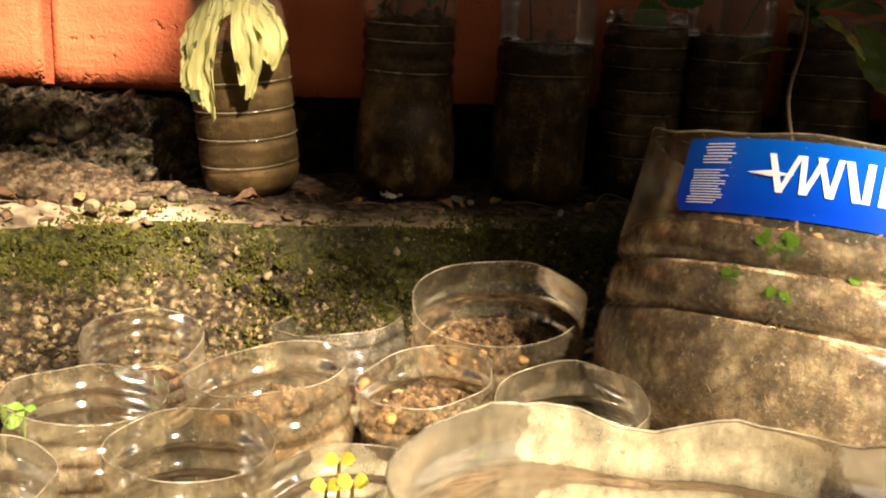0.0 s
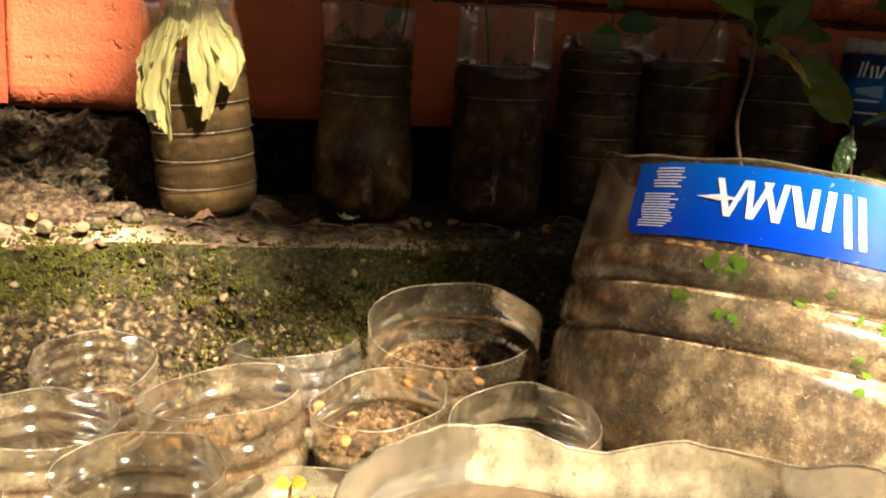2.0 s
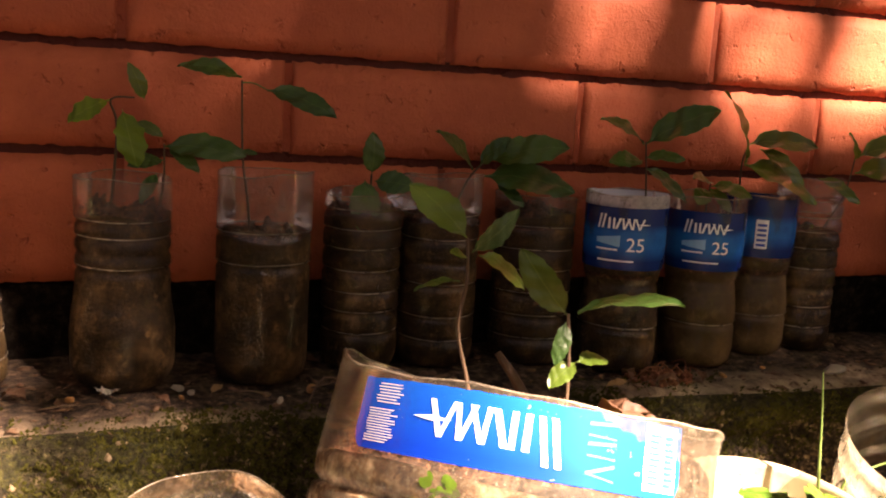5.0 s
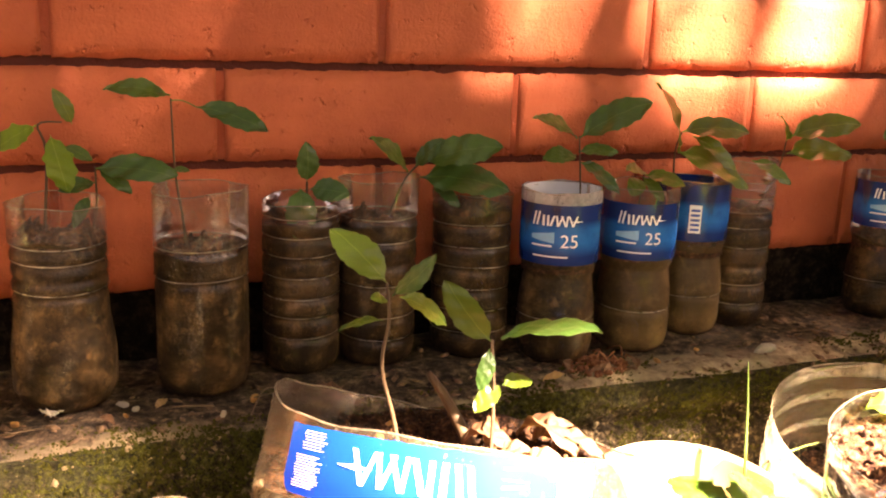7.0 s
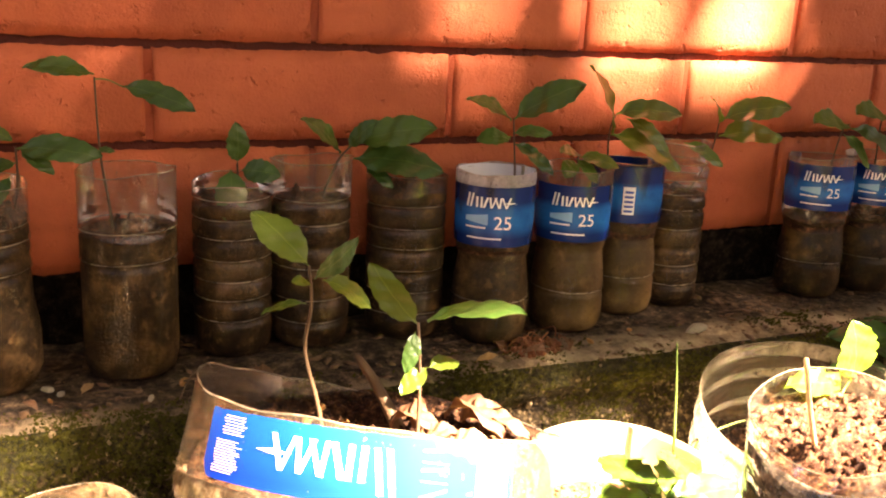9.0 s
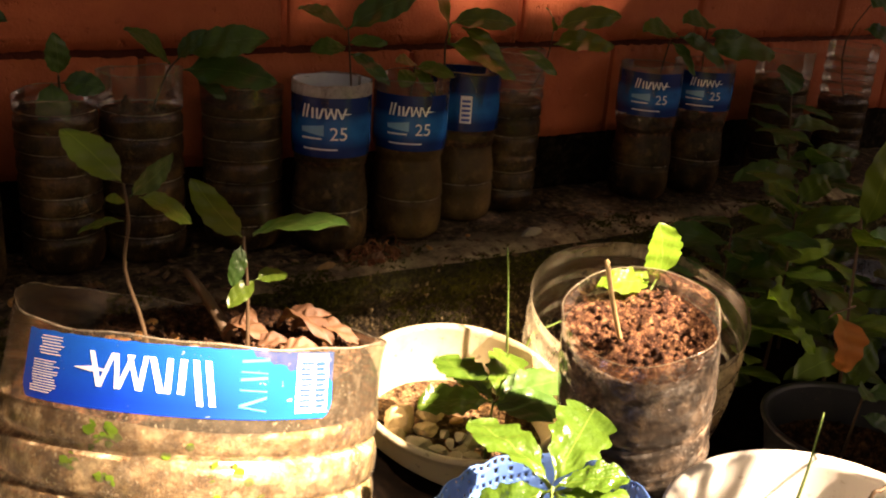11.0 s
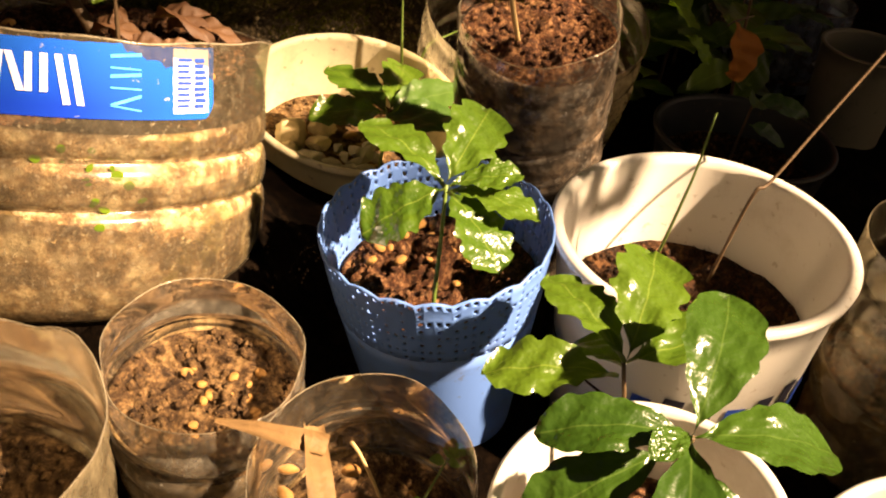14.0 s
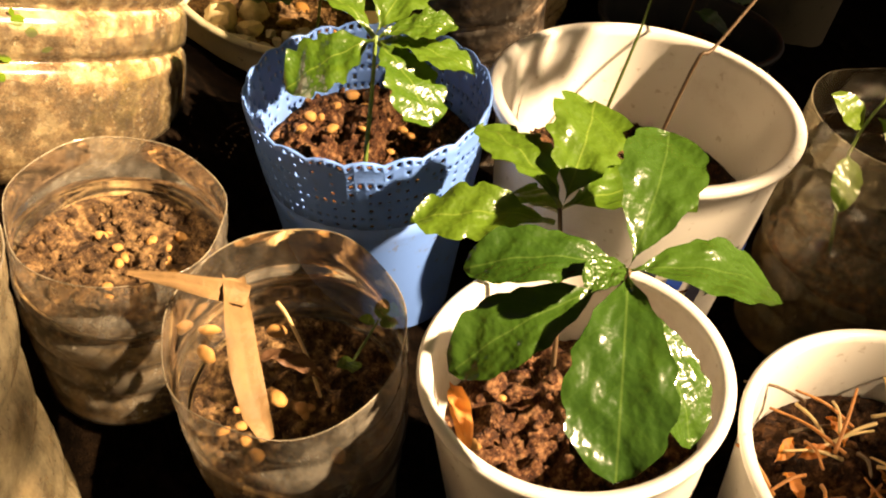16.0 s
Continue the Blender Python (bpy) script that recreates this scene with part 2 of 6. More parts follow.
def make_ledge_top():
    """Pale worn concrete, covered with dark soil where the bottles stand."""
    m = Mat("soiled_concrete")
    stone = m.ramp(m.noise(26, 7, 0.65), (0.36, (0.12, 0.085, 0.055)), (0.5, (0.32, 0.24, 0.15)), (0.64, (0.56, 0.45, 0.29)))
    soil = m.ramp(m.noise(70, 6, 0.7), (0.4, (0.02, 0.013, 0.008)), (0.54, (0.085, 0.055, 0.033)), (0.66, (0.22, 0.15, 0.09)))
    sep = m.t.nodes.new("ShaderNodeSeparateXYZ")
    m.link(m.coord.outputs["Object"], sep.inputs[0])
    reach = m.node("ShaderNodeMapRange", From_Min=1.55, From_Max=1.63, To_Min=0.0, To_Max=0.55)
    m.link(sep.outputs[1], reach.inputs["Value"])
    along = m.node("ShaderNodeMapRange", From_Min=0.08, From_Max=0.3, To_Min=-0.25, To_Max=0.1)
    m.link(sep.outputs[0], along.inputs["Value"])
    bare = m.node("ShaderNodeMapRange", From_Min=0.75, From_Max=1.0, To_Min=0.0, To_Max=-0.3)
    m.link(sep.outputs[0], bare.inputs["Value"])
    part_way = m.node("ShaderNodeMath")
    part_way.operation = "ADD"
    m.link(along.outputs[0], part_way.inputs[0]), m.link(bare.outputs[0], part_way.inputs[1])
    total = m.node("ShaderNodeMath")
    total.operation = "ADD"
    m.link(reach.outputs[0], total.inputs[0]), m.link(part_way.outputs[0], total.inputs[1])
    spread = m.node("ShaderNodeMath")
    spread.operation = "ADD"
    m.link(total.outputs[0], spread.inputs[0]), m.link(m.noise(13, 6, 0.7), spread.inputs[1])
    base = m.mix(m.ramp(spread.outputs[0], (0.52, BLACK(0)), (0.72, BLACK(1))), stone, soil)
    m.bump(m.mix(0.5, m.noise(60, 6, 0.7), m.noise(240, 4, 0.7)), 0.9, 0.006)
    return m.base(base, 0.9, 0.25)


LEDGE_TOP = make_ledge_top()
GRIT = make_flat("pale_aggregate", (0.23, 0.17, 0.095), 0.85, 0.6, 90, 0.2)
MOSS = make_flat("moss", (0.075, 0.07, 0.012), 0.95, 0.85, 22, 0.1)
STONE = make_rock("rubble_stone", (0.02, 0.014, 0.009), (0.11, 0.075, 0.046), (0.34, 0.25, 0.16), 55,
                  moss=((0.03, 0.035, 0.008), (0.08, 0.085, 0.02)), moss_at=(0.5, 0.66))
SLAB = make_rock("brown_slab", (0.035, 0.02, 0.01), (0.2, 0.125, 0.065), (0.46, 0.33, 0.19), 70, bump=0.012)
# Earth painted near-black: the shade between the pots is in its colour.
EARTH = make_rock("shade_black_earth", (0.002, 0.0013, 0.0008), (0.005, 0.003, 0.002), (0.012, 0.007, 0.004), 40, spec=0.02)
SOIL = make_rock("potting_soil", (0.014, 0.005, 0.002), (0.075, 0.03, 0.012), (0.27, 0.125, 0.052), 80)
SOIL_DRY = make_rock("dry_soil", (0.06, 0.03, 0.012), (0.2, 0.115, 0.05), (0.42, 0.26, 0.12), 80)
SOIL_SIDE = make_rock("packed_soil", (0.06, 0.034, 0.014), (0.19, 0.115, 0.05), (0.5, 0.34, 0.16), 30, bump=0.003)
SOIL_DARK = make_rock("packed_wet_soil", (0.014, 0.007, 0.0022), (0.05, 0.028, 0.009), (0.155, 0.09, 0.034), 20, bump=0.003)
SOIL_BROWN = make_rock("packed_brown_soil", (0.06, 0.036, 0.013), (0.12, 0.076, 0.03), (0.2, 0.13, 0.052), 12, bump=0.002)
PALE_ROCK = make_flat("pale_sandstone", (0.5, 0.39, 0.23), 0.85, 0.5, 60, 0.2)
CHALK = make_flat("chalky_white", (0.34, 0.3, 0.23), 0.8, 0.45, 90)
PEBBLE = make_flat("ochre_pebble", (0.4, 0.2, 0.06), 0.5, 0.45, 70)
GRAVEL = make_flat("brown_grit", (0.15, 0.085, 0.042), 0.7, 0.5, 120)
FILM = make_film("clear_plastic", (0.93, 0.9, 0.82), (0.66, 0.54, 0.34), 0.5, 0.78, 0.135, 0.1, ior=1.8, shine=0.6, wrinkle=0.12)
FILM_CLEAN = make_film("clear_bottle_plastic", (0.95, 0.93, 0.9), (0.56, 0.45, 0.36), 0.5, 0.85, 0.15, 0.06, ior=1.55, shine=0.75, wrinkle=0.6)
FILM_WET = make_film("wet_clear_plastic", (0.96, 0.94, 0.9), (0.36, 0.26, 0.15), 0.56, 0.86, 0.025, 0.03, ior=1.5, shine=0.4, wrinkle=0.5, fine=50)
FILM_DUSTY = make_film("dusty_plastic", (0.92, 0.88, 0.79), (0.66, 0.53, 0.32), 0.48, 0.76, 0.16, 0.1, ior=1.8, shine=0.6, wrinkle=0.12)
FILM_WHITE = make_film("sun_bleached_plastic", (0.93, 0.88, 0.76), (0.86, 0.73, 0.47), 0.38, 0.66, 0.32, 0.12, ior=1.8, shine=0.7, wrinkle=0.25)
FILM_TALL = make_film("hazy_wrinkled_plastic", (0.94, 0.91, 0.87), (0.66, 0.58, 0.48), 0.5, 0.8, 0.06, 0.07, ior=1.75, wrinkle=1.0)
FILM_HAZE = make_film("milky_scuffed_plastic", (0.95, 0.92, 0.87), (0.78, 0.7, 0.56), 0.46, 0.8, 0.16, 0.07, ior=1.7, wrinkle=0.25)
FILM_JAR = make_film("jar_plastic", (0.96, 0.93, 0.87), (0.85, 0.7, 0.46), 0.54, 0.9, 0.11, 0.2, scale=50, ior=1.8)
SOIL_ROOTS = make_rock("lumpy_soil", (0.1, 0.052, 0.022), (0.45, 0.285, 0.14), (1.0, 0.84, 0.54), 46, bump=0.005, moss=((0.15, 0.13, 0.03), (0.44, 0.38, 0.1)), moss_at=(0.55, 0.74))
SOIL_TALL = make_rock("wet_grey_soil", (0.01, 0.006, 0.004), (0.075, 0.048, 0.032), (0.42, 0.32, 0.23), 30, bump=0.004)
SOIL_PEBBLY = make_rock("mixed_pebbly_soil", (0.03, 0.014, 0.006), (0.16, 0.085, 0.036), (0.42, 0.25, 0.11), 90)
SOIL_RED = make_rock("red_crumbly_soil", (0.03, 0.009, 0.004), (0.15, 0.055, 0.022), (0.48, 0.25, 0.12), 120)
EDGE = make_film("plastic_edge", (0.95, 0.93, 0.88), (0.7, 0.6, 0.44), 0.4, 0.65, 0.3, 0.12)
WHITE = make_plastic("white_plastic", (0.78, 0.75, 0.68), (0.38, 0.3, 0.2), 0.35, 0.45, 0.15)
CREAM = make_plastic("cream_plastic", (0.74, 0.66, 0.45), (0.3, 0.22, 0.12), 0.4, 0.6, 0.15)
BLUE = make_plastic("sky_blue_plastic", (0.12, 0.27, 0.68), (0.14, 0.14, 0.16), 0.4, 0.5, 0.1)
# Cream plastic greyed down, so the deep shade sits in the colour.
CREAM_IN_SHADE = make_plastic("shade_dulled_plastic", (0.2, 0.18, 0.13), (0.1, 0.08, 0.05), 0.5, 0.6)
BLACKPOT = make_plastic("black_plastic", (0.02, 0.022, 0.026), (0.09, 0.07, 0.05), 0.4, 0.4)
def make_label():
    m = Mat("blue_label")
    m.bump(m.noise(20, 3), 0.15, 0.002)
    sep = m.t.nodes.new("ShaderNodeSeparateXYZ")
    m.link(m.coord.outputs["Generated"], sep.inputs[0])
    base = m.mix(m.ramp(sep.outputs[2], (0.15, BLACK(0)), (1.0, BLACK(1))), (0.0, 0.035, 0.4), (0.0, 0.1, 0.54))
    base = m.mix(m.ramp(sep.outputs[0], (0.5, BLACK(0)), (1.0, BLACK(0.7))), base, (0.0, 0.15, 0.58))
    base = m.mix(m.ramp(m.noise(110, 3), (0.68, BLACK(0)), (0.74, BLACK(0.6))), base, (0.4, 0.45, 0.5))
    return m.base(base, 0.2, 0.5)


LABEL = make_label()


def make_small_label():
    m = Mat("navy_label")
    m.bump(m.noise(40, 3), 0.2, 0.002)
    sep = m.t.nodes.new("ShaderNodeSeparateXYZ")
    m.link(m.coord.outputs["Generated"], sep.inputs[0])
    band = m.ramp(sep.outputs[2], (0.14, BLACK(0)), (0.36, BLACK(1)), (0.58, BLACK(0.9)), (0.72, BLACK(0)))
    base = m.mix(band, (0.003, 0.02, 0.13), (0.005, 0.13, 0.44))
    base = m.mix(m.ramp(m.noise(60, 4, 0.6), (0.45, BLACK(0)), (0.75, BLACK(0.45))), base, (0.003, 0.025, 0.15))
    return m.base(base, 0.25, 0.5)


LABEL_DARK = make_small_label()
INK_WHITE = make_flat("white_ink", (0.8, 0.82, 0.85), 0.35, 0.08)
INK_PALE = make_flat("pale_blue_ink", (0.2, 0.45, 0.68), 0.35, 0.3)
INK_CYAN = make_flat("cyan_ink", (0.03, 0.4, 0.75), 0.35, 0.1)
INK_PALE_RIM = make_film("milky_plastic", (0.9, 0.9, 0.9), (0.75, 0.74, 0.72), 0.2, 0.4, 0.6, 0.15)
INK_BLUE = make_flat("blue_ink", (0.02, 0.07, 0.4), 0.35, 0.1)
INK_GREY = make_flat("dark_ink", (0.03, 0.03, 0.05), 0.5, 0.2)
LEAF = make_leaf("green_leaf", (0.055, 0.11, 0.014), (0.11, 0.175, 0.022), (0.2, 0.3, 0.06), 0.3, 0.35, gloss=0.6)
LEAF_DARK = make_leaf("dark_green_leaf", (0.03, 0.085, 0.018), (0.065, 0.14, 0.026), (0.12, 0.2, 0.06), 0.32, 0.3, relief=0.5, gloss=0.6)
LEAF_OAK = make_leaf("glossy_oak_leaf", (0.012, 0.042, 0.006), (0.03, 0.072, 0.009), (0.08, 0.14, 0.03), 0.24, 0.07, relief=0.75, gloss=0.75)
LEAF_YOUNG = make_leaf("young_oak_leaf", (0.035, 0.085, 0.009), (0.072, 0.132, 0.014), (0.18, 0.25, 0.05), 0.28, 0.16, relief=0.75, gloss=0.7)
LEAF_LIME = make_leaf("young_lime_leaf", (0.1, 0.2, 0.016), (0.16, 0.28, 0.03), (0.3, 0.42, 0.1), 0.35, 0.4)
LEAF_YELLOW = make_leaf("withered_yellow_leaf", (0.3, 0.27, 0.08), (0.46, 0.42, 0.17), (0.38, 0.34, 0.16), 0.5, 0.3, spots=(0.05, 0.055, 0.02))
LEAF_DRY = make_leaf("dry_brown_leaf", (0.08, 0.036, 0.018), (0.16, 0.08, 0.04), (0.2, 0.11, 0.06), 0.6, 0.15)
LEAF_STRAW = make_leaf("straw_leaf", (0.34, 0.2, 0.085), (0.42, 0.26, 0.12), (0.46, 0.3, 0.15), 0.6, 0.15)
LEAF_RUST = make_leaf("rust_leaf", (0.5, 0.17, 0.05), (0.55, 0.22, 0.07), (0.55, 0.3, 0.12), 0.5, 0.3)
STRAW_SKIN = make_flat("dry_straw_blade", (0.27, 0.16, 0.07), 0.6, 0.55, 60)
STEM = make_flat("brown_stem", (0.1, 0.06, 0.03), 0.6, 0.4, 60)
STEM_GREEN = make_flat("green_stem", (0.12, 0.19, 0.04), 0.5, 0.3, 60)
STEM_RUST = make_flat("rusty_stalk", (0.42, 0.17, 0.05), 0.55, 0.4, 60)
STRAW = make_flat("straw", (0.6, 0.42, 0.2), 0.6, 0.3, 60)

# ---- mesh helpers ----
WORLD = {}


def mesh_of(bm, name, smooth=True):
    me = bpy.data.meshes.new(name)
    bmesh.ops.recalc_face_normals(bm, faces=bm.faces)
    bm.to_mesh(me)
    bm.free()
    if smooth:
        me.polygons.foreach_set("use_smooth", [True] * len(me.polygons))
    return me


def thing(name, m, label, category, group="", kind=""):
    ob = new(name)
    ob.empty_display_size = 0.05
    ob.matrix_basis = m
    WORLD[ob] = m.copy()
    return tagged(ob, label, category, group, kind)


def place(ob, parent, m=None):
    """Parent ob with its own matrix given in the world."""
    m = m or Matrix()
    ob.parent = parent
    ob.matrix_parent_inverse = WORLD[parent].inverted()
    ob.matrix_basis = m
    WORLD[ob] = m.copy()
    return ob


def part(name, bm, material, parent, label="", m=None, smooth=True):
    me = bm if isinstance(bm, bpy.types.Mesh) else mesh_of(bm, name, smooth)
    if not me.materials:
        me.materials.append(material)
    ob = place(new(name, me), parent, m)
    return tagged(ob, label) if label else ob


def lone(name, bm, material, label, category, m=None, group="", kind="", smooth=True):
    me = bm if isinstance(bm, bpy.types.Mesh) else mesh_of(bm, name, smooth)
    if not me.materials:
        me.materials.append(material)
    ob = new(name, me)
    ob.matrix_basis = m or Matrix()
    WORLD[ob] = ob.matrix_basis.copy()
    return tagged(ob, label, category, group, kind)


def lathe(profile, segs=56, wave=None, oval=0.0, spin=0.0, closed=False):
    """Turn (radius, height) pairs about z. wave(angle, share of height) lifts and moves the rim."""
    bm = bmesh.new()
    top = max(p[1] for p in profile)
    low = min(p[1] for p in profile)
    rings = []
    for r, z in profile:
        if r < 1e-5:
            rings.append([bm.verts.new((0, 0, z))])
            continue
        ring = []
        for i in range(segs):
            a = 2 * math.pi * i / segs
            dr, dz = wave(a + spin, (z - low) / (top - low)) if wave else (0, 0)
            q = (r + dr)
            ring.append(bm.verts.new((q * (1 + oval) * math.cos(a), q * (1 - oval) * math.sin(a), z + dz)))
        rings.append(ring)
    for a, b in zip(rings, rings[1:]):
        for i in range(segs):
            j = (i + 1) % segs
            if len(a) == 1:
                bm.faces.new((a[0], b[i], b[j]))
            elif len(b) == 1:
                bm.faces.new((a[i], a[j], b[0]))
            else:
                bm.faces.new((a[i], a[j], b[j], b[i]))
    return bm


def tube(points, r0, r1, sides=6):
    """A tapering round stem through points."""
    bm = bmesh.new()
    pts = [Vector(p) for p in points]
    if len(pts) > 2:
        fine = []
        for k in range(len(pts) - 1):
            p0, p1, p2, p3 = pts[max(k - 1, 0)], pts[k], pts[k + 1], pts[min(k + 2, len(pts) - 1)]
            for s in range(4):
                u = s / 4
                fine.append(0.5 * (2 * p1 + (p2 - p0) * u + (2 * p0 - 5 * p1 + 4 * p2 - p3) * u * u + (3 * p1 - p0 - 3 * p2 + p3) * u ** 3))
        pts = fine + [pts[-1]]
    last = None
    for k, p in enumerate(pts):
        d = (pts[min(k + 1, len(pts) - 1)] - pts[max(k - 1, 0)]).normalized()
        a = d.orthogonal().normalized()
        b = d.cross(a)
        r = r0 + (r1 - r0) * k / (len(pts) - 1)
        ring = [bm.verts.new(p + r * (math.cos(t) * a + math.sin(t) * b)) for t in (2 * math.pi * i / sides for i in range(sides))]
        if last:
            off = min(range(sides), key=lambda o: sum((ring[(i + o) % sides].co - last[i].co).length for i in range(sides)))
            ring = ring[off:] + ring[:off]
            for i in range(sides):
                bm.faces.new((last[i], last[(i + 1) % sides], ring[(i + 1) % sides], ring[i]))
        else:
            bm.faces.new(ring)
        last = ring
    bm.faces.new(last)
    return bm


def leaf_mesh(name, width, lobes=0, depth=0.0, arch=0.12, fold=0.12, ripple=0.02, point=1.0, blunt=0.7, seed=0):
    """A leaf one unit long along y, its face up z."""
    rnd = random.Random(seed)
    bm = bmesh.new()
    rows, cols = 30, 8
    ph, twist = rnd.random() * 6, rnd.uniform(-0.12, 0.12)
    grid = []
    for j in range(rows + 1):
        v = j / rows
        stalk = smooth_step((v - 0.02) / 0.16)
        w = 0.5 * width * (math.sin(math.pi * v ** point) ** blunt if 0 < v < 1 else 0.0) * (0.12 + 0.88 * stalk)
        row = []
        for i in range(cols + 1):
            u = 2 * i / cols - 1
            wob = math.cos(2 * math.pi * lobes * v + (0 if u < 0 else 1.3) + ph) + 0.45 * math.sin(2 * math.pi * lobes * 1.7 * v + ph * 2 + u) if lobes else 0
            x = u * w * (1 + depth * wob * abs(u) ** 2) + twist * v * v * 0.3
            z = arch * (v - v * v) * 2.2 - 0.5 * arch * v * v + fold * abs(x) + ripple * (math.sin(9 * v + 2.5 * u + ph) * abs(u) + 0.5 * math.sin(23 * v + 4 * u + ph)) + twist * u * w * 2 * v
            row.append(bm.verts.new((x, v, z)))
        grid.append(row)
    for a, b in zip(grid, grid[1:]):
        for i in range(cols):
            bm.faces.new((a[i], a[i + 1], b[i + 1], b[i]))
    bmesh.ops.remove_doubles(bm, verts=bm.verts, dist=1e-5)
    return mesh_of(bm, name)


def smooth_step(v):
    v = min(1, max(0, v))
    return v * v * (3 - 2 * v)


def leaf_kinds(material, tag, width, **kw):
    made = []
    for s in range(3):
        me = leaf_mesh("leaf_" + tag, width * (0.92 + 0.08 * s), seed=s * 7 + len(tag), **kw)
        me.materials.append(material)
        made.append(me)
    return made


K_OVAL = leaf_kinds(LEAF, "oval", 0.46, lobes=6, depth=0.04)
K_DARK = leaf_kinds(LEAF_DARK, "dark", 0.42, lobes=6, depth=0.05)
K_OAK = leaf_kinds(LEAF_YOUNG, "oak", 0.6, lobes=5.2, depth=0.11, arch=0.14, ripple=0.032, point=1.6, blunt=0.55)
K_BROAD = leaf_kinds(LEAF_OAK, "broad", 0.56, lobes=5.2, depth=0.05, arch=0.18, ripple=0.016, point=1.65, blunt=0.55)
K_LIME = leaf_kinds(LEAF_LIME, "lime", 0.5, lobes=4, depth=0.1, ripple=0.04, point=1.2)
K_ROUND = leaf_kinds(LEAF_LIME, "round", 0.85, lobes=6, depth=0.06)
LEAF_PALE = make_leaf("pale_seed_leaf", (0.6, 0.5, 0.06), (0.7, 0.62, 0.1), (0.7, 0.6, 0.2), 0.4, 0.4)
K_PALE = leaf_kinds(LEAF_PALE, "pale", 0.85)
K_DRY = leaf_kinds(LEAF_DRY, "dry", 0.42, arch=0.4, fold=0.45, ripple=0.055)
K_STRAW = leaf_kinds(LEAF_STRAW, "straw", 0.24, arch=0.1, fold=0.3, ripple=0.03)
K_RUST = leaf_kinds(LEAF_RUST, "rust", 0.6, arch=0.2, fold=0.4, ripple=0.06)


def leaf_pose(base, tip, up=(0, -0.35, 1), stretch=1.0):
    """The matrix that lays a unit leaf from base to tip with its face towards up."""
    b, t = Vector(base), Vector(tip)
    y = (t - b)
    length = y.length
    y.normalize()
    z = Vector(up) - Vector(up).dot(y) * y
    if z.length < 1e-3:
        z = y.orthogonal()
    z.normalize()
    x = y.cross(z)
    m = Matrix((x, y, z)).transposed().to_4x4()
    return Matrix.Translation(b) @ m @ Matrix.Diagonal((length * stretch, length, length, 1))


def leaves(stem, kinds, rows, up=(0, -0.35, 1), label="", stretch=1.0):
    for k, (b, t) in enumerate(rows):
        part("leaf", kinds[k % 3], None, stem, label, leaf_pose(b, t, up, stretch))


def soil_top(r, bump=0.006, seed=0, segs=64, rings=20, tilt=0.0, skirt=0.02):
    """A rough round bed of soil with loose crumbs on it."""
    rnd = random.Random(seed)
    bm = bmesh.new()
    o = Vector((seed * 3.1, seed * 1.7, 0))
    def h(x, y):
        p = Vector((x, y, 0))
        return (1 - 0.85 * min(1, p.length / r) ** 7) * bump * 1.5 * (1.4 * noise.noise(p * 30 + o) + 0.9 * noise.noise(p * 85 + o) + 0.5 * noise.noise(p * 210 + o)) + tilt * x
    centre = bm.verts.new((0, 0, h(0, 0)))
    prev = None
    for k in range(1, rings + 1):
        q = r * k / rings
        ring = [bm.verts.new((q * math.cos(a), q * math.sin(a), h(q * math.cos(a), q * math.sin(a)))) for a in (2 * math.pi * i / segs for i in range(segs))]
        for i in range(segs):
            j = (i + 1) % segs
            bm.faces.new((centre, ring[i], ring[j]) if prev is None else (prev[i], ring[i], ring[j], prev[j]))
        prev = ring
    low = [bm.verts.new((v.co.x, v.co.y, -skirt)) for v in prev]
    for i in range(segs):
        j = (i + 1) % segs
        bm.faces.new((prev[i], low[i], low[j], prev[j]))
    for _ in range(int(120000 * r * r)):
        a, q = rnd.random() * 6.283, r * 0.95 * math.sqrt(rnd.random())
        x, y = q * math.cos(a), q * math.sin(a)
        s = 0.001 + 0.0045 * rnd.random() ** 3
        m = Matrix.Translation((x, y, h(x, y) + s * 0.3)) @ Euler((rnd.random() * 3, rnd.random() * 3, 0)).to_matrix().to_4x4() @ Matrix.Diagonal((s, s * 0.8, s * 0.65, 1))
        crumb(bm, m)
    return bm


def crumb(bm, m):
    vs = [bm.verts.new(m @ Vector(p)) for p in ((1, 0, 0.1), (0, 1, -0.1), (-1, 0.1, 0), (0.1, -1, 0), (0, 0, 1), (0.1, 0, -1))]
    for a, b, c in ((0, 1, 4), (1, 2, 4), (2, 3, 4), (3, 0, 4), (1, 0, 5), (2, 1, 5), (3, 2, 5), (0, 3, 5)):
        bm.faces.new((vs[a], vs[b], vs[c]))


def pebble_mesh(seed):
    rnd = random.Random(seed)
    bm = bmesh.new()
    bmesh.ops.create_icosphere(bm, subdivisions=2, radius=1)
    for v in bm.verts:
        n = noise.noise(v.co * 1.3 + Vector((seed, 0, 0)))
        v.co *= 1 + 0.25 * n
        v.co.z *= 0.65
    return mesh_of(bm, "pebble")


PEBBLES = [pebble_mesh(s) for s in range(4)]
for pm in PEBBLES:
    pm.materials.append(PEBBLE)


def pebbles(parent, centre, r, n, size, seed, kinds=None):
    rnd = random.Random(seed)
    for k in range(n):
        a, q = rnd.random() * 6.283, r * math.sqrt(rnd.random())
        s = size * (0.6 + 0.7 * rnd.random())
        m = Matrix.Translation((centre[0] + q * math.cos(a), centre[1] + q * math.sin(a), centre[2] + s * 0.25)) @ pose(0, 0, 0, rnd.random() * 30, rnd.random() * 30, rnd.random() * 360) @ Matrix.Diagonal((s, s * 0.8, s * 0.8, 1))
        part("pebble", (kinds or PEBBLES)[k % 2], None, parent, "", m)


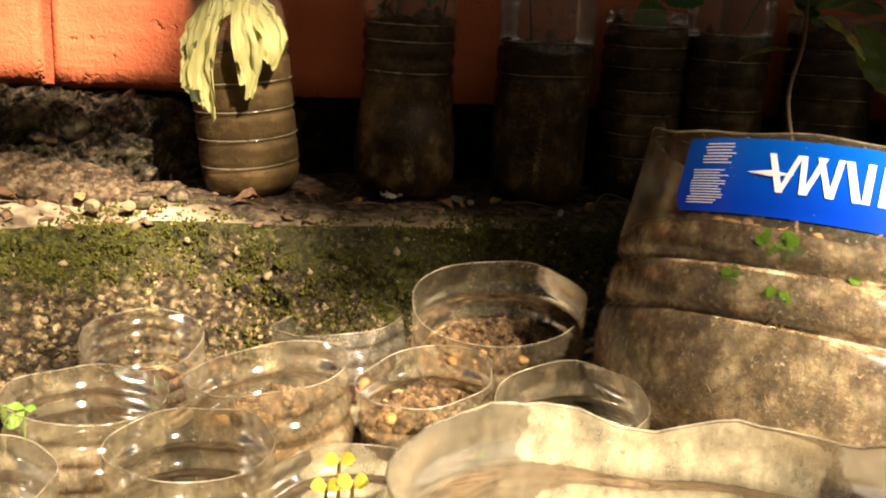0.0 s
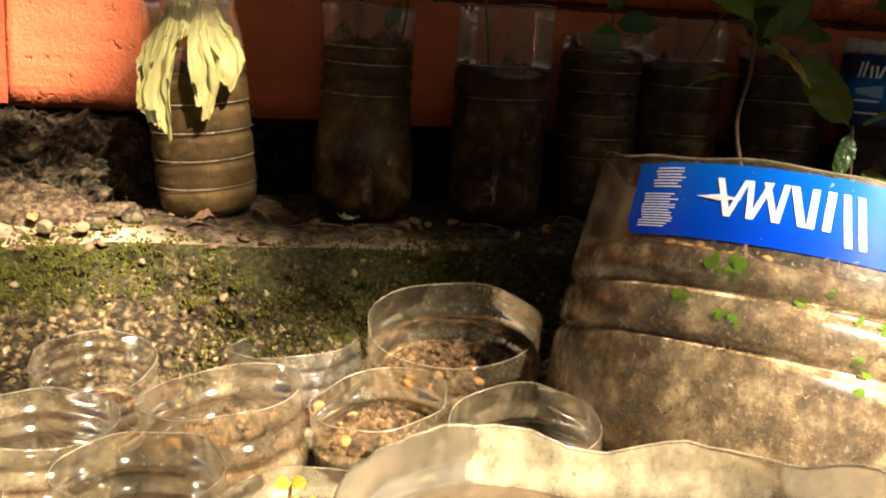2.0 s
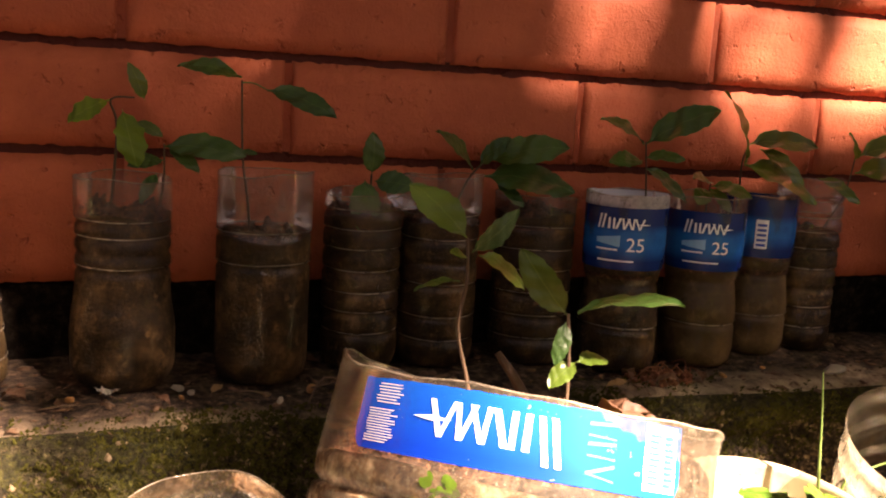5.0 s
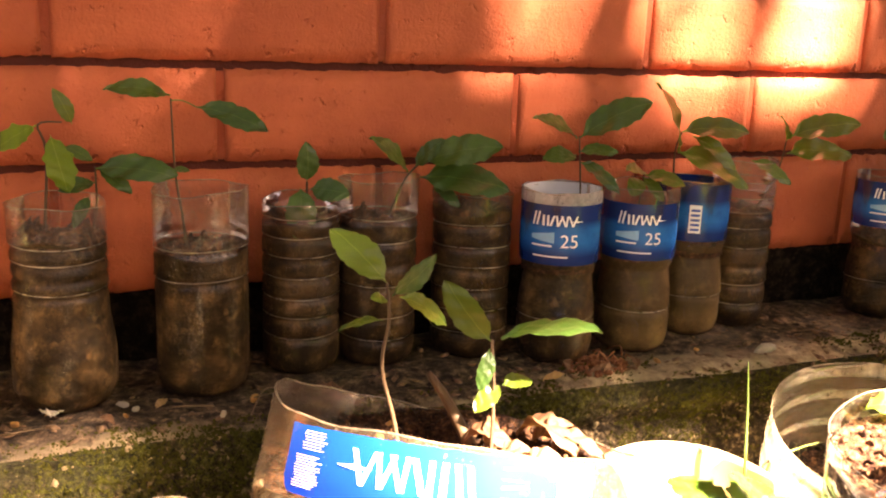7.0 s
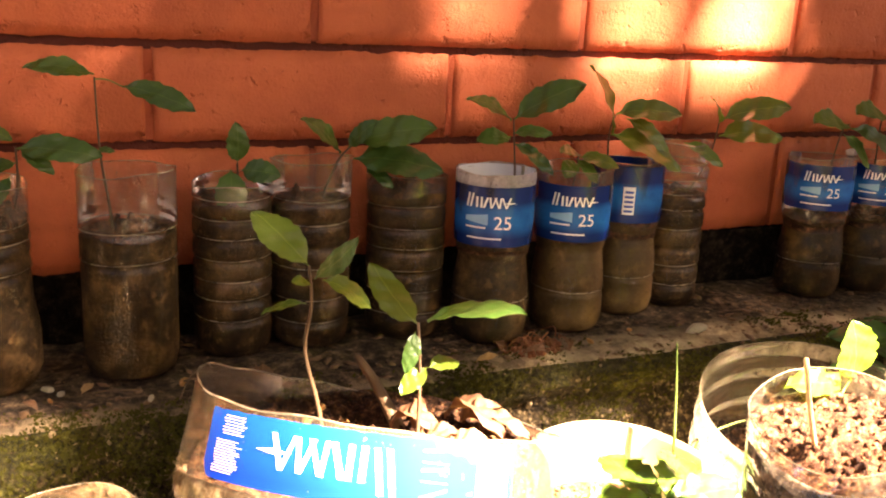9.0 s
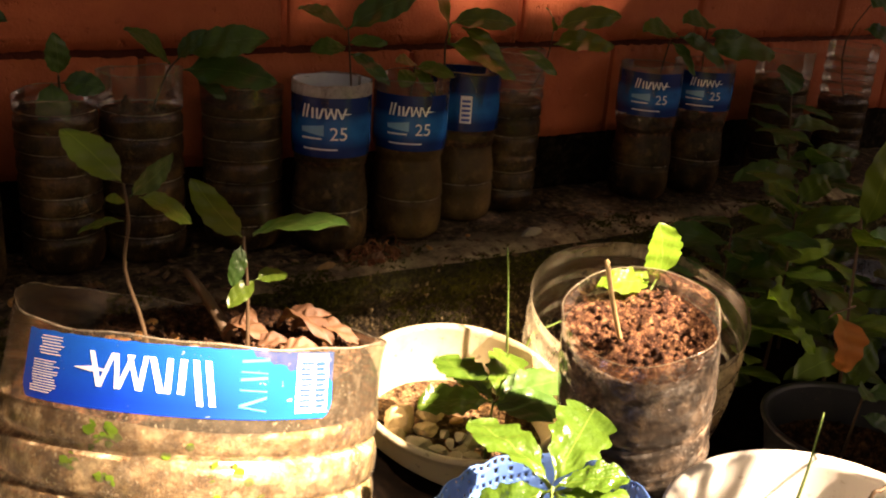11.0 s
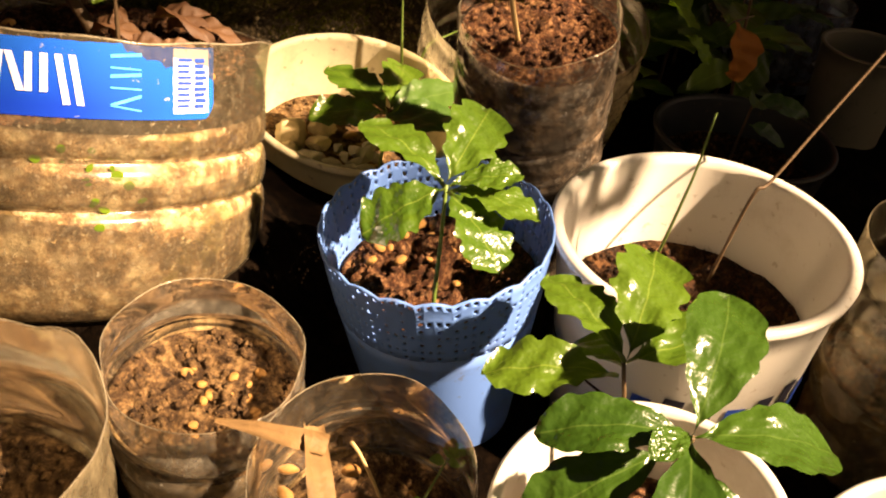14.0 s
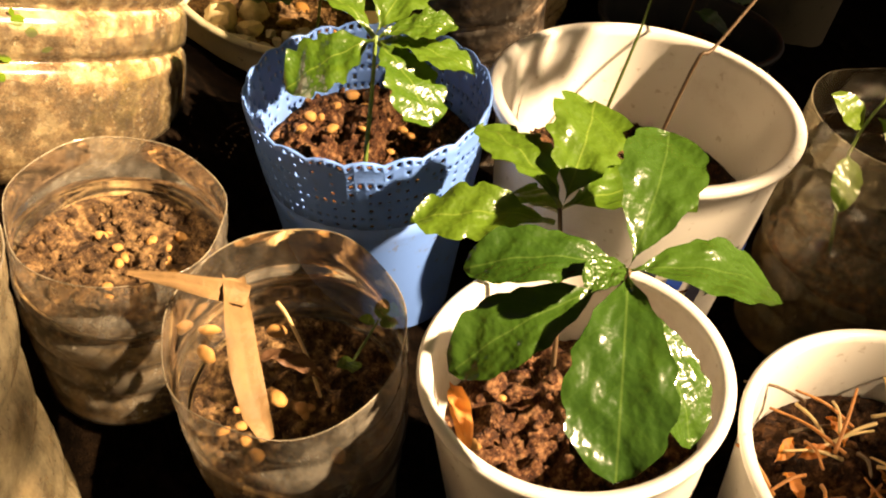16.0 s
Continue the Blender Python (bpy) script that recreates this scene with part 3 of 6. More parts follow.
def patch(r, a0, a1, z0, z1, shape=None, nx=None, lift=0.0006):
    """A sheet bent round a cylinder of radius r(z) from angle a0 to a1 (degrees)."""
    bm = bmesh.new()
    nx = nx or max(2, int(abs(a1 - a0) / 3))
    nz = max(1, int((z1 - z0) / 0.008))
    grid = []
    for j in range(nz + 1):
        row = []
        for i in range(nx + 1):
            u, v = i / nx, j / nz
            uu, vv = shape(u, v) if shape else (u, v)
            a, z = radians(a0 + (a1 - a0) * uu), z0 + (z1 - z0) * vv
            q = r(z) + lift
            row.append(bm.verts.new((q * math.cos(a), q * math.sin(a), z)))
        grid.append(row)
    for a, b in zip(grid, grid[1:]):
        for i in range(nx):
            bm.faces.new((a[i], a[i + 1], b[i + 1], b[i]))
    return bm


def bent_text(words, size, rf, angle, z, lift, material, parent, m, name="lettering"):
    """Readable characters wrapped round a vessel of radius rf(height)."""
    cu = bpy.data.curves.new("words", "FONT")
    cu.body, cu.size, cu.align_x = words, size, "CENTER"
    tmp = new("words", cu)
    bpy.context.view_layer.update()
    me = bpy.data.meshes.new_from_object(tmp.evaluated_get(bpy.context.evaluated_depsgraph_get()))
    bpy.data.objects.remove(tmp)
    for v in me.vertices:
        r = rf(z + v.co.y)
        a = radians(angle) + v.co.x / r
        v.co = ((r + lift) * math.cos(a), (r + lift) * math.sin(a), z + v.co.y)
    me.materials.clear()
    me.materials.append(material)
    return part(name, me, None, parent, "", m)


# ---- structure ----
WALL_Y, LEDGE_Z = 1.74, 0.2


def smooth(v):
    v = min(1, max(0, v))
    return v * v * (3 - 2 * v)


def ground_z(x, y):
    """The bed rises towards the ledge."""
    high = 0.05 + 0.035 * smooth((x - 0.45) / 0.12) - 0.06 * smooth((x - 0.8) / 0.2)
    mound = 0.05 * smooth((0.2 - math.hypot(x - 0.63, y - 1.31)) / 0.06)
    return -0.03 + (high + 0.03) * smooth((y - 0.98) / 0.2) + mound


def build_ground():
    bm = bmesh.new()
    xs = [-60, -20, -6, -2.5] + [-1.2 + 0.03 * i for i in range(148)] + [4, 8, 20, 60]
    ys = [-60, -20, -6, -2.5, -1] + [-0.2 + 0.03 * i for i in range(66)] + [2.2, 4, 10, 60]
    grid = [[bm.verts.new((x, y, ground_z(x, y) + 0.006 * noise.noise(Vector((x * 14, y * 14, 0))) + 0.003 * noise.noise(Vector((x * 60, y * 60, 0))))) for x in xs] for y in ys]
    for a, b in zip(grid, grid[1:]):
        for i in range(len(xs) - 1):
            bm.faces.new((a[i], a[i + 1], b[i + 1], b[i]))
    # One sheet of earth, with the pots' shade put into its colour.
    lone("ground", bm, EARTH, "earth bed below the pots, near-black to hold their shade", "ground", kind="structure")


def edge_y(x):
    return 1.548 - 0.07 * smooth((0.2 - x) / 0.25) + 0.01 * noise.noise(Vector((x * 5, 3, 0)))


def ledge_point(x, s):
    """s from 0 at the wall over the lip (0.5) to the foot (1)."""
    e = edge_y(x)
    path = [(1.80, 0.203), (1.66, 0.203), (e + 0.03, 0.2), (e, 0.19), (e - 0.014, 0.165), (e - 0.028, 0.1), (e - 0.05, -0.05)]
    at = [0, 0.25, 0.42, 0.5, 0.58, 0.75, 1]
    for k in range(6):
        if s <= at[k + 1]:
            u = (s - at[k]) / (at[k + 1] - at[k])
            y, z = (path[k][i] + (path[k + 1][i] - path[k][i]) * u for i in (0, 1))
            break
    face = smooth((s - 0.36) / 0.16)
    p = Vector((x, s * 0.5, 0))
    n = noise.noise(p * 16) * 0.8 + noise.noise(p * 45) * 0.5 + noise.noise(p * 130) * 0.28
    y += -face * 0.016 * n
    y += 0.035 * smooth((0.15 - abs(x - 0.97)) / 0.05) * smooth((s - 0.54) / 0.12)
    z += (0.25 + 0.75 * (1 - face)) * 0.006 * n + face * 0.004 * n
    return Vector((x, y, z))


def build_ledge():
    bm = bmesh.new()
    xs = [-1.5 + 0.009 * i for i in range(245)] + [0.7 + 0.014 * i for i in range(1, 180)]
    rows = 56
    grid = [[bm.verts.new(ledge_point(x, j / rows)) for x in xs] for j in range(rows + 1)]
    for a, b in zip(grid, grid[1:]):
        for i in range(len(xs) - 1):
            bm.faces.new((a[i], a[i + 1], b[i + 1], b[i]))
    bm.faces.ensure_lookup_table()
    wide = len(xs) - 1
    for k, f in enumerate(bm.faces):
        f.material_index = 1 if k // wide < 27 else 0
    ledge = lone("ledge", bm, CONCRETE, "weathered concrete ledge with green moss on its lip", "ledge", kind="structure")
    ledge.data.materials.append(LEDGE_TOP)
    rnd = random.Random(5)
    verts, faces = [], []
    made = 0
    while made < 40000:
        x, s = rnd.uniform(-0.35, 1.7), rnd.uniform(0.36, 0.8)
        want = noise.noise(Vector((x * 7, s * 5, 2))) + 0.6 * noise.noise(Vector((x * 22, s * 14, 2))) + 0.5 * noise.noise(Vector((x * 60, s * 38, 2)))
        band = 1 - abs(s - 0.58) * 4.2
        if want + band * 0.85 < rnd.uniform(0.35, 0.95):
            made += 0.05
            continue
        p = ledge_point(x, s)
        q = 0.0007 + 0.0014 * rnd.random() ** 2
        lean = Vector((rnd.uniform(-1, 1), rnd.uniform(-1.6, 0), rnd.uniform(0.2, 1.5))) * q * 1.6
        n = len(verts)
        turn = rnd.random() * 6.283
        verts += [p + q * Vector((math.cos(turn + k * 2.094), math.sin(turn + k * 2.094) * 0.5, math.sin(turn + k * 2.094))) for k in range(3)] + [p + lean]
        faces += [(n, n + 1, n + 3), (n + 1, n + 2, n + 3), (n + 2, n, n + 3)]
        made += 1
    tufts = bpy.data.meshes.new("moss")
    tufts.from_pydata(verts, [], faces)
    grit = bmesh.new()
    for _ in range(500):
        x, g = rnd.uniform(-0.4, 1.7), rnd.uniform(0.46, 0.85)
        p = ledge_point(x, g)
        q = 0.001 + 0.006 * rnd.random() ** 4
        crumb(grit, Matrix.Translation(p) @ Euler((rnd.random() * 3, rnd.random() * 3, rnd.random() * 3)).to_matrix().to_4x4() @ Matrix.Diagonal((q, q * 0.8, q * 0.7, 1)))
    tagged(part("aggregate", grit, GRIT, ledge, "small pale stones in the broken concrete"), kind="stuff")
    moss = part("moss", tufts, MOSS, ledge, "low cushions of olive green moss")
    tagged(moss, kind="stuff")


def block_mesh(w, h, d, seed):
    bm = bmesh.new()
    nx, nz = 70, 6
    def pt(i, j, front):
        x, z = w * i / nx, h * j / nz
        ex, ez = min(i, nx - i), min(j, nz - j)
        y = 0.0
        if ex == 0 or ez == 0:
            y = 0.005
        n = noise.noise(Vector((x * 20 + seed, z * 20, seed))) * 0.0016
        if ez == 0:
            worn = 0.6 * noise.noise(Vector((x * 26, seed * 3.1, j))) + 0.8 * noise.noise(Vector((x * 85, seed * 1.7, j))) + 0.5 * noise.noise(Vector((x * 190, seed, j)))
            y += 0.002 * max(0, worn)
            z += 0.0024 * worn * (1 if j == 0 else -1)
        return (x + 0.001 * noise.noise(Vector((seed, z * 30, i))), y + n, z + 0.001 * noise.noise(Vector((x * 25, seed, j))))
    g = [[bm.verts.new(pt(i, j, True)) for i in range(nx + 1)] for j in range(nz + 1)]
    for a, b in zip(g, g[1:]):
        for i in range(nx):
            bm.faces.new((a[i], a[i + 1], b[i + 1], b[i]))
    rim = g[0] + [r[-1] for r in g[1:]] + g[-1][-2::-1] + [r[0] for r in g[-2:0:-1]]
    back = [bm.verts.new((v.co.x, d, v.co.z)) for v in rim]
    for i in range(len(rim)):
        j = (i + 1) % len(rim)
        bm.faces.new((rim[i], rim[j], back[j], back[i]))
    me = mesh_of(bm, "block")
    me.materials.append(PAINT)
    return me


def box(bm, x0, x1, y0, y1, z0, z1):
    v = [bm.verts.new(p) for p in ((x0, y0, z0), (x1, y0, z0), (x1, y1, z0), (x0, y1, z0), (x0, y0, z1), (x1, y0, z1), (x1, y1, z1), (x0, y1, z1))]
    for f in ((0, 1, 5, 4), (1, 2, 6, 5), (2, 3, 7, 6), (3, 0, 4, 7), (4, 5, 6, 7), (3, 2, 1, 0)):
        bm.faces.new([v[i] for i in f])


def build_wall():
    bm = bmesh.new()
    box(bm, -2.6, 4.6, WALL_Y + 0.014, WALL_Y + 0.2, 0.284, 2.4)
    wall = lone("wall_north", bm, MORTAR, "orange painted block wall, recessed joints darkened for dirt and shadow", "wall", kind="structure", smooth=False)
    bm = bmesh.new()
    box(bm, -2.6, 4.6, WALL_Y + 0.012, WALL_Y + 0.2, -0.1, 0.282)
    lone("wall_footing", bm, FOOTING, "unpainted footing below the wall, near-black for the shaded gap", "wall", kind="structure", smooth=False)
    courses = [(0.286, 0.13, 0.378), (0.4255, 0.099, 0.549), (0.5335, 0.099, 0.379), (0.6415, 0.099, 0.53)] + [(0.75 + 0.1075 * k, 0.098, 0.372 + 0.178 * (k % 2)) for k in range(6)]
    L = 0.351
    for c, (z, h, x0) in enumerate(courses):
        bm = bmesh.new()
        box(bm, -2.5, 4.5, WALL_Y + 0.0065, WALL_Y + 0.012, z + 0.002, z + h - 0.002)
        part("joint_fill", bm, JOINT, wall, "shallow painted upright joints", smooth=False)
        kinds = [block_mesh(L - 0.009, h, 0.05, 10 * c + s) for s in range(3)]
        for k in range(-5, 9):
            x = x0 + L * k + 0.0045
            part("block", kinds[(k + c) % 3], None, wall, "", pose(x, WALL_Y, z))


def stone_mesh(seed, sx, sy, sz):
    """A broken stone: flat facets, chipped edges."""
    rnd = random.Random(seed)
    cuts = [(Vector((rnd.uniform(-1, 1), rnd.uniform(-1, 1), rnd.uniform(-1, 1))).normalized(), rnd.uniform(0.5, 0.85)) for _ in range(9)]
    bm = bmesh.new()
    bmesh.ops.create_icosphere(bm, subdivisions=4, radius=1)
    for v in bm.verts:
        p = v.co.copy()
        for n, d in cuts:
            over = p.dot(n) - d
            if over > 0:
                p -= n * over * 0.9
        p *= 1 + noise.noise(p * 4 + Vector((seed, 1, 0))) * 0.12 + noise.noise(p * 13 + Vector((seed, 1, 0))) * 0.07
        v.co = Vector((p.x * sx, p.y * sy, p.z * sz)) * 1.15
    return mesh_of(bm, "stone")


def build_rubble():
    """A crumbling mossy footing left of the bottles, with a few loose stones."""
    bm = bmesh.new()
    nx, nv = 260, 60
    grid = []
    for i in range(nx + 1):
        x = -0.42 + 0.6 * i / nx
        fade = smooth((0.19 - x) / 0.07)
        top = 0.286 - 0.03 * (1 - fade) + 0.008 * noise.noise(Vector((x * 20, 0, 3)))
        row = []
        for j in range(nv + 1):
            v = j / nv
            y = 1.738 - 0.06 * fade - 0.012 + 0.05 * fade * smooth(v * 1.1 - 0.25) - 0.025 * fade * (1 - v) ** 2
            z = 0.19 + (top - 0.19) * min(1, v * 1.15)
            p = Vector((x, y, z))
            lump = 0.013 * noise.noise(p * 26) + 0.016 * noise.noise(p * 60) + 0.012 * noise.noise(p * 120) + 0.006 * noise.noise(p * 260)
            lump += 0.006 * abs(noise.noise(p * 90 + Vector((5, 0, 0))))
            row.append(bm.verts.new((x + lump * 0.4, min(1.745, y - lump * (0.4 + 0.6 * fade)), z + lump * 0.5)))
        grid.append(row)
    for a, b in zip(grid, grid[1:]):
        for j in range(nv):
            bm.faces.new((a[j], b[j], b[j + 1], a[j + 1]))
    footing = lone("crumbled_footing", bm, STONE, "crumbling dark mossy footing at the foot of the wall", "masonry", smooth=False)
    rnd = random.Random(33)
    for k in range(26):
        x = -0.4 + 0.53 * (k + 0.6 * rnd.random()) / 26
        z, q = rnd.uniform(0.205, 0.265), rnd.uniform(0.008, 0.021)
        y = 1.678 - 0.25 * (0.265 - z) - 0.2 * q
        part("stone", stone_mesh(60 + k, q, q * 0.8, q * rnd.uniform(0.5, 0.8)), STONE if k % 3 else SLAB, footing, "broken stone in the footing", pose(x, y, z, rnd.uniform(-30, 30), rnd.uniform(-30, 30), rnd.random() * 360))
    for k, (x, y, z, q) in enumerate(((0.148, 1.568, 0.207, 0.009), (0.139, 1.552, 0.205, 0.006), (0.112, 1.548, 0.205, 0.007), (0.175, 1.6, 0.205, 0.011))):
        lone("stone", stone_mesh(k, q, q * 0.8, q * 0.75), STONE if k in (0, 3) else GRIT, "small rough broken stone lying on the ledge", "stone", Matrix.Translation((x, y, z)), "stones on the ledge")


def build_slab():
    """A flat broken piece of stone on the ledge."""
    me = stone_mesh(23, 0.12, 0.045, 0.018)
    for v in me.vertices:
        p = v.co
        v.co = p + Vector((0.3, 0.3, 0.8)) * (0.009 * noise.noise(p * 45) + 0.006 * noise.noise(p * 110) + 0.004 * abs(noise.noise(p * 210)))
    me.polygons.foreach_set("use_smooth", [False] * len(me.polygons))
    lone("stone", me, SLAB, "flat brown broken slab lying on the ledge", "stone", pose(0.045, 1.622, 0.212, 0, 0, -8), "stones on the ledge")


PALE_PEBBLES = [stone_mesh(s, 1.0, 0.8, 0.7) for s in (11, 12)]
for pm in PALE_PEBBLES:
    pm.polygons.foreach_set("use_smooth", [False] * len(pm.polygons))
    pm.materials.append(CHALK)


def build_litter():
    rnd = random.Random(11)
    bm = bmesh.new()
    for _ in range(1500):
        x = rnd.uniform(-0.3, 1.9)
        s = rnd.uniform(0.12, 0.5)
        if s < 0.3 and rnd.random() < 0.4:
            continue
        p = ledge_point(x, s) + Vector((0, 0, 0.001))
        q = 0.0015 + 0.005 * rnd.random() ** 3
        crumb(bm, Matrix.Translation(p) @ Euler((rnd.uniform(-0.4, 0.4), rnd.uniform(-0.4, 0.4), rnd.random() * 6)).to_matrix().to_4x4() @ Matrix.Diagonal((q * 1.6, q, q * 0.4, 1)))
    lone("leaf_litter", bm, GRAVEL, "brown crumbs of bark and leaf on the ledge", "leaf litter", kind="stuff")
    for k, (x, y, a, s, kind) in enumerate(((0.36, 1.612, 20, 0.026, 0), (0.30, 1.6, 140, 0.03, 1), (0.46, 1.6, 60, 0.022, 0), (0.25, 1.585, 200, 0.028, 1), (0.41, 1.59, 300, 0.02, 1),
                                            (0.62, 1.585, 30, 0.03, 1), (0.90, 1.575, 80, 0.03, 1), (0.95, 1.56, 170, 0.028, 1), (0.99, 1.585, 250, 0.025, 1), (0.86, 1.56, 10, 0.03, 0), (0.1, 1.56, 110, 0.025, 0), (0.02, 1.55, 20, 0.03, 1))):
        p = Vector((x, y, LEDGE_Z + 0.006))
        d = Vector((math.cos(radians(a)), math.sin(radians(a)), 0.15)) * s
        lone("dry_leaf", (K_STRAW, K_DRY)[kind][k % 3], None, "small curled dry leaf on the ledge" if kind else "pale papery leaf scrap on the ledge", "leaf", leaf_pose(p, p + d, stretch=1.6 if not kind else 1.0), "fallen leaves")
    lone("stone", stone_mesh(31, 0.017, 0.008, 0.005), CHALK, "flat pale chalky chip on the ledge", "stone", pose(1.173, 1.577, 0.207, 0, 0, 12), "stones on the ledge")
    for k, (x, y, w, pale) in enumerate(((0.43, 1.622, 0.006, 1), (0.441, 1.607, 0.005, 1), (0.432, 1.592, 0.004, 0), (0.335, 1.6, 0.005, 0), (0.555, 1.6, 0.006, 0), (0.52, 1.572, 0.005, 1), (1.02, 1.58, 0.005, 0), (1.09, 1.6, 0.004, 0))):
        lone("pebble", PEBBLES[k % 4] if not pale else PALE_PEBBLES[k % 2], None, "small pale pebble on the ledge" if pale else "small ochre pebble on the ledge", "pebble", pose(x, y, 0.206, 20 * k, 15, 50 * k) @ Matrix.Diagonal((w, w * 0.75, w * 0.8, 1)), "pebbles")
    crumple = bmesh.new()
    net = [[crumple.verts.new((0.016 * (i / 8 - 0.5) + 0.003 * noise.noise(Vector((i, j, 9))), 0.02 * (j / 8 - 0.5), 0.006 + 0.007 * noise.noise(Vector((i * 0.7, j * 0.6, 3))))) for i in range(9)] for j in range(9)]
    for p, q in zip(net, net[1:]):
        for i in range(8):
            crumple.faces.new((p[i], p[i + 1], q[i + 1], q[i]))
    lone("scrap", crumple, CHALK, "crumpled whitish scrap on the ledge", "litter", pose(0.368, 1.617, 0.206, 12, -18, 30))
    for k, pts in enumerate((((0.545, 1.56, 0.206), (0.565, 1.585, 0.222), (0.6, 1.59, 0.21)), ((0.55, 1.6, 0.206), (0.575, 1.59, 0.214), (0.605, 1.605, 0.207)), ((0.47, 1.6, 0.206), (0.49, 1.585, 0.212), (0.515, 1.59, 0.206)), ((0.31, 1.58, 0.205), (0.335, 1.572, 0.21), (0.36, 1.585, 0.206)))):
        lone("twig", tube(pts, 0.0011, 0.0007, 5), STEM, "thin dark curled twig on the ledge", "twig", group="twigs on the ledge")


def build_tree():
    """Unseen tree added overhead, its gaps placed to let sun through in patches."""
    rnd = random.Random(21)
    tree = thing("tree", pose(3.4, -4.2, 0), "unseen leafy tree overhanging the bed from behind, added for shade", "tree")
    part("trunk", tube([(3.4, -4.2, -0.1), (3.3, -4.1, 1.5), (3.1, -3.8, 3.0), (2.8, -3.3, 4.0)], 0.16, 0.08, 10), STEM, tree)
    for tip in ((1.2, -1.4, 3.7), (2.2, -0.6, 4.0), (3.2, -0.9, 3.8), (0.9, -0.3, 3.4), (1.9, 0.2, 3.5)):
        mid = (Vector((3.1, -3.7, 3.4)) + Vector(tip)) / 2 + Vector((0, 0, 0.3))
        part("limb", tube([(3.1, -3.8, 3.0), mid, tip], 0.05, 0.012, 7), STEM, tree)
    gaps = [  # centre and radii on the level of the ledge, share of leaves kept
        (0.88, 1.02, 0.36, 0.36, 0.0), (0.62, 0.93, 0.3, 0.26, 0.0), (0.34, 1.06, 0.28, 0.22, 0.0), (0.72, 1.2, 0.23, 0.19, 0.0), (0.64, 1.27, 0.2, 0.18, 0.0),
        (0.03, 1.5, 0.28, 0.15, 0.0), (-0.03, 1.86, 0.17, 0.085, 0.0), (0.2, 1.72, 0.08, 0.14, 0.04), (0.2, 1.34, 0.26, 0.15, 0.0), (0.43, 1.35, 0.16, 0.12, 0.0), (0.32, 1.525, 0.12, 0.03, 0.1), (0.42, 1.565, 0.2, 0.05, 0.5), (0.9, 1.72, 0.75, 0.06, 0.6), (1.15, 1.6, 0.32, 0.09, 0.42), (0.04, 1.61, 0.17, 0.09, 0.0),
        (0.375, 1.885, 0.06, 0.08, 0.42), (0.34, 1.978, 0.12, 0.07, 0.45), (0.3, 2.07, 0.07, 0.04, 0.4), (1.02, 2.075, 0.3, 0.06, 0.22), (1.13, 2.06, 0.15, 0.08, 0.1), (1.13, 1.97, 0.045, 0.06, 0.33), (0.76, 2.05, 0.06, 0.04, 0.33), (0.8, 1.985, 0.05, 0.05, 0.36),
        (0.99, 1.33, 0.21, 0.15, 0.0), (0.84, 1.3, 0.13, 0.13, 0.0), (1.45, 1.3, 0.17, 0.11, 0.3), (1.02, 1.2, 0.16, 0.15, 0.0)]
    verts, faces = [], []
    flat = Vector((SUN_DIR.x, SUN_DIR.y, 0)) / SUN_DIR.z
    for k in range(48000):
        x, y = rnd.uniform(-1.0, 2.6), rnd.uniform(-0.5, 2.9)
        if k >= 36000:
            far, turn = 3.6 * math.sqrt(rnd.random()), rnd.random() * 6.283
            x, y = 0.8 + far * math.cos(turn) * (1 + 0.2 * math.sin(3 * turn)), 0.9 + 0.85 * far * math.sin(turn)
            if -1.0 < x < 2.6 and -0.5 < y < 2.9:
                continue
        # Extra leaves steered here to shade two parts of the wall.
        if k < 36000 and k % 34 == 0:
            x, y = rnd.uniform(1.1, 1.7), rnd.uniform(1.76, 1.98)
        elif k < 36000 and k % 110 == 1:
            x, y = rnd.uniform(0.22, 0.32), rnd.uniform(1.8, 1.94)
        keep = 1.0
        for cx, cy, rx, ry, share in gaps:
            d = ((x - cx) / rx) ** 2 + ((y - cy) / ry) ** 2
            if d < 1:
                keep = min(keep, share)
        # Spots where leaves are kept over a gap, to shade things below.
        for cx, cy, rx, ry, share in ((0.58, 0.93, 0.04, 0.07, 1), (1.28, 1.0, 0.12, 0.2, 1), (0.235, 1.86, 0.06, 0.09, 1), (0.505, 1.4, 0.022, 0.06, 1), (0.488, 1.27, 0.02, 0.08, 0.5)):
            if ((x - cx) / rx) ** 2 + ((y - cy) / ry) ** 2 < 1:
                keep = max(keep, share)
        if rnd.random() > keep:
            continue
        up = rnd.uniform(2.6, 4.4)
        c = Vector((x, y, LEDGE_Z)) + (flat + Vector((0, 0, 1))) * up
        e = Euler((rnd.uniform(-0.9, 0.9), rnd.uniform(-0.9, 0.9), rnd.random() * 6.28)).to_matrix()
        big = 1.0 if k < 36000 else 2.0
        a, b = rnd.uniform(0.04, 0.07) * big, rnd.uniform(0.02, 0.036) * big
        n = len(verts)
        for p in ((-a, 0, 0), (-a * 0.3, b, 0.006), (a * 0.4, b * 0.9, 0.006), (a, 0, -0.01), (a * 0.4, -b * 0.9, 0.006), (-a * 0.3, -b, 0.006)):
            verts.append(c + e @ Vector(p))
        faces.append(tuple(range(n, n + 6)))
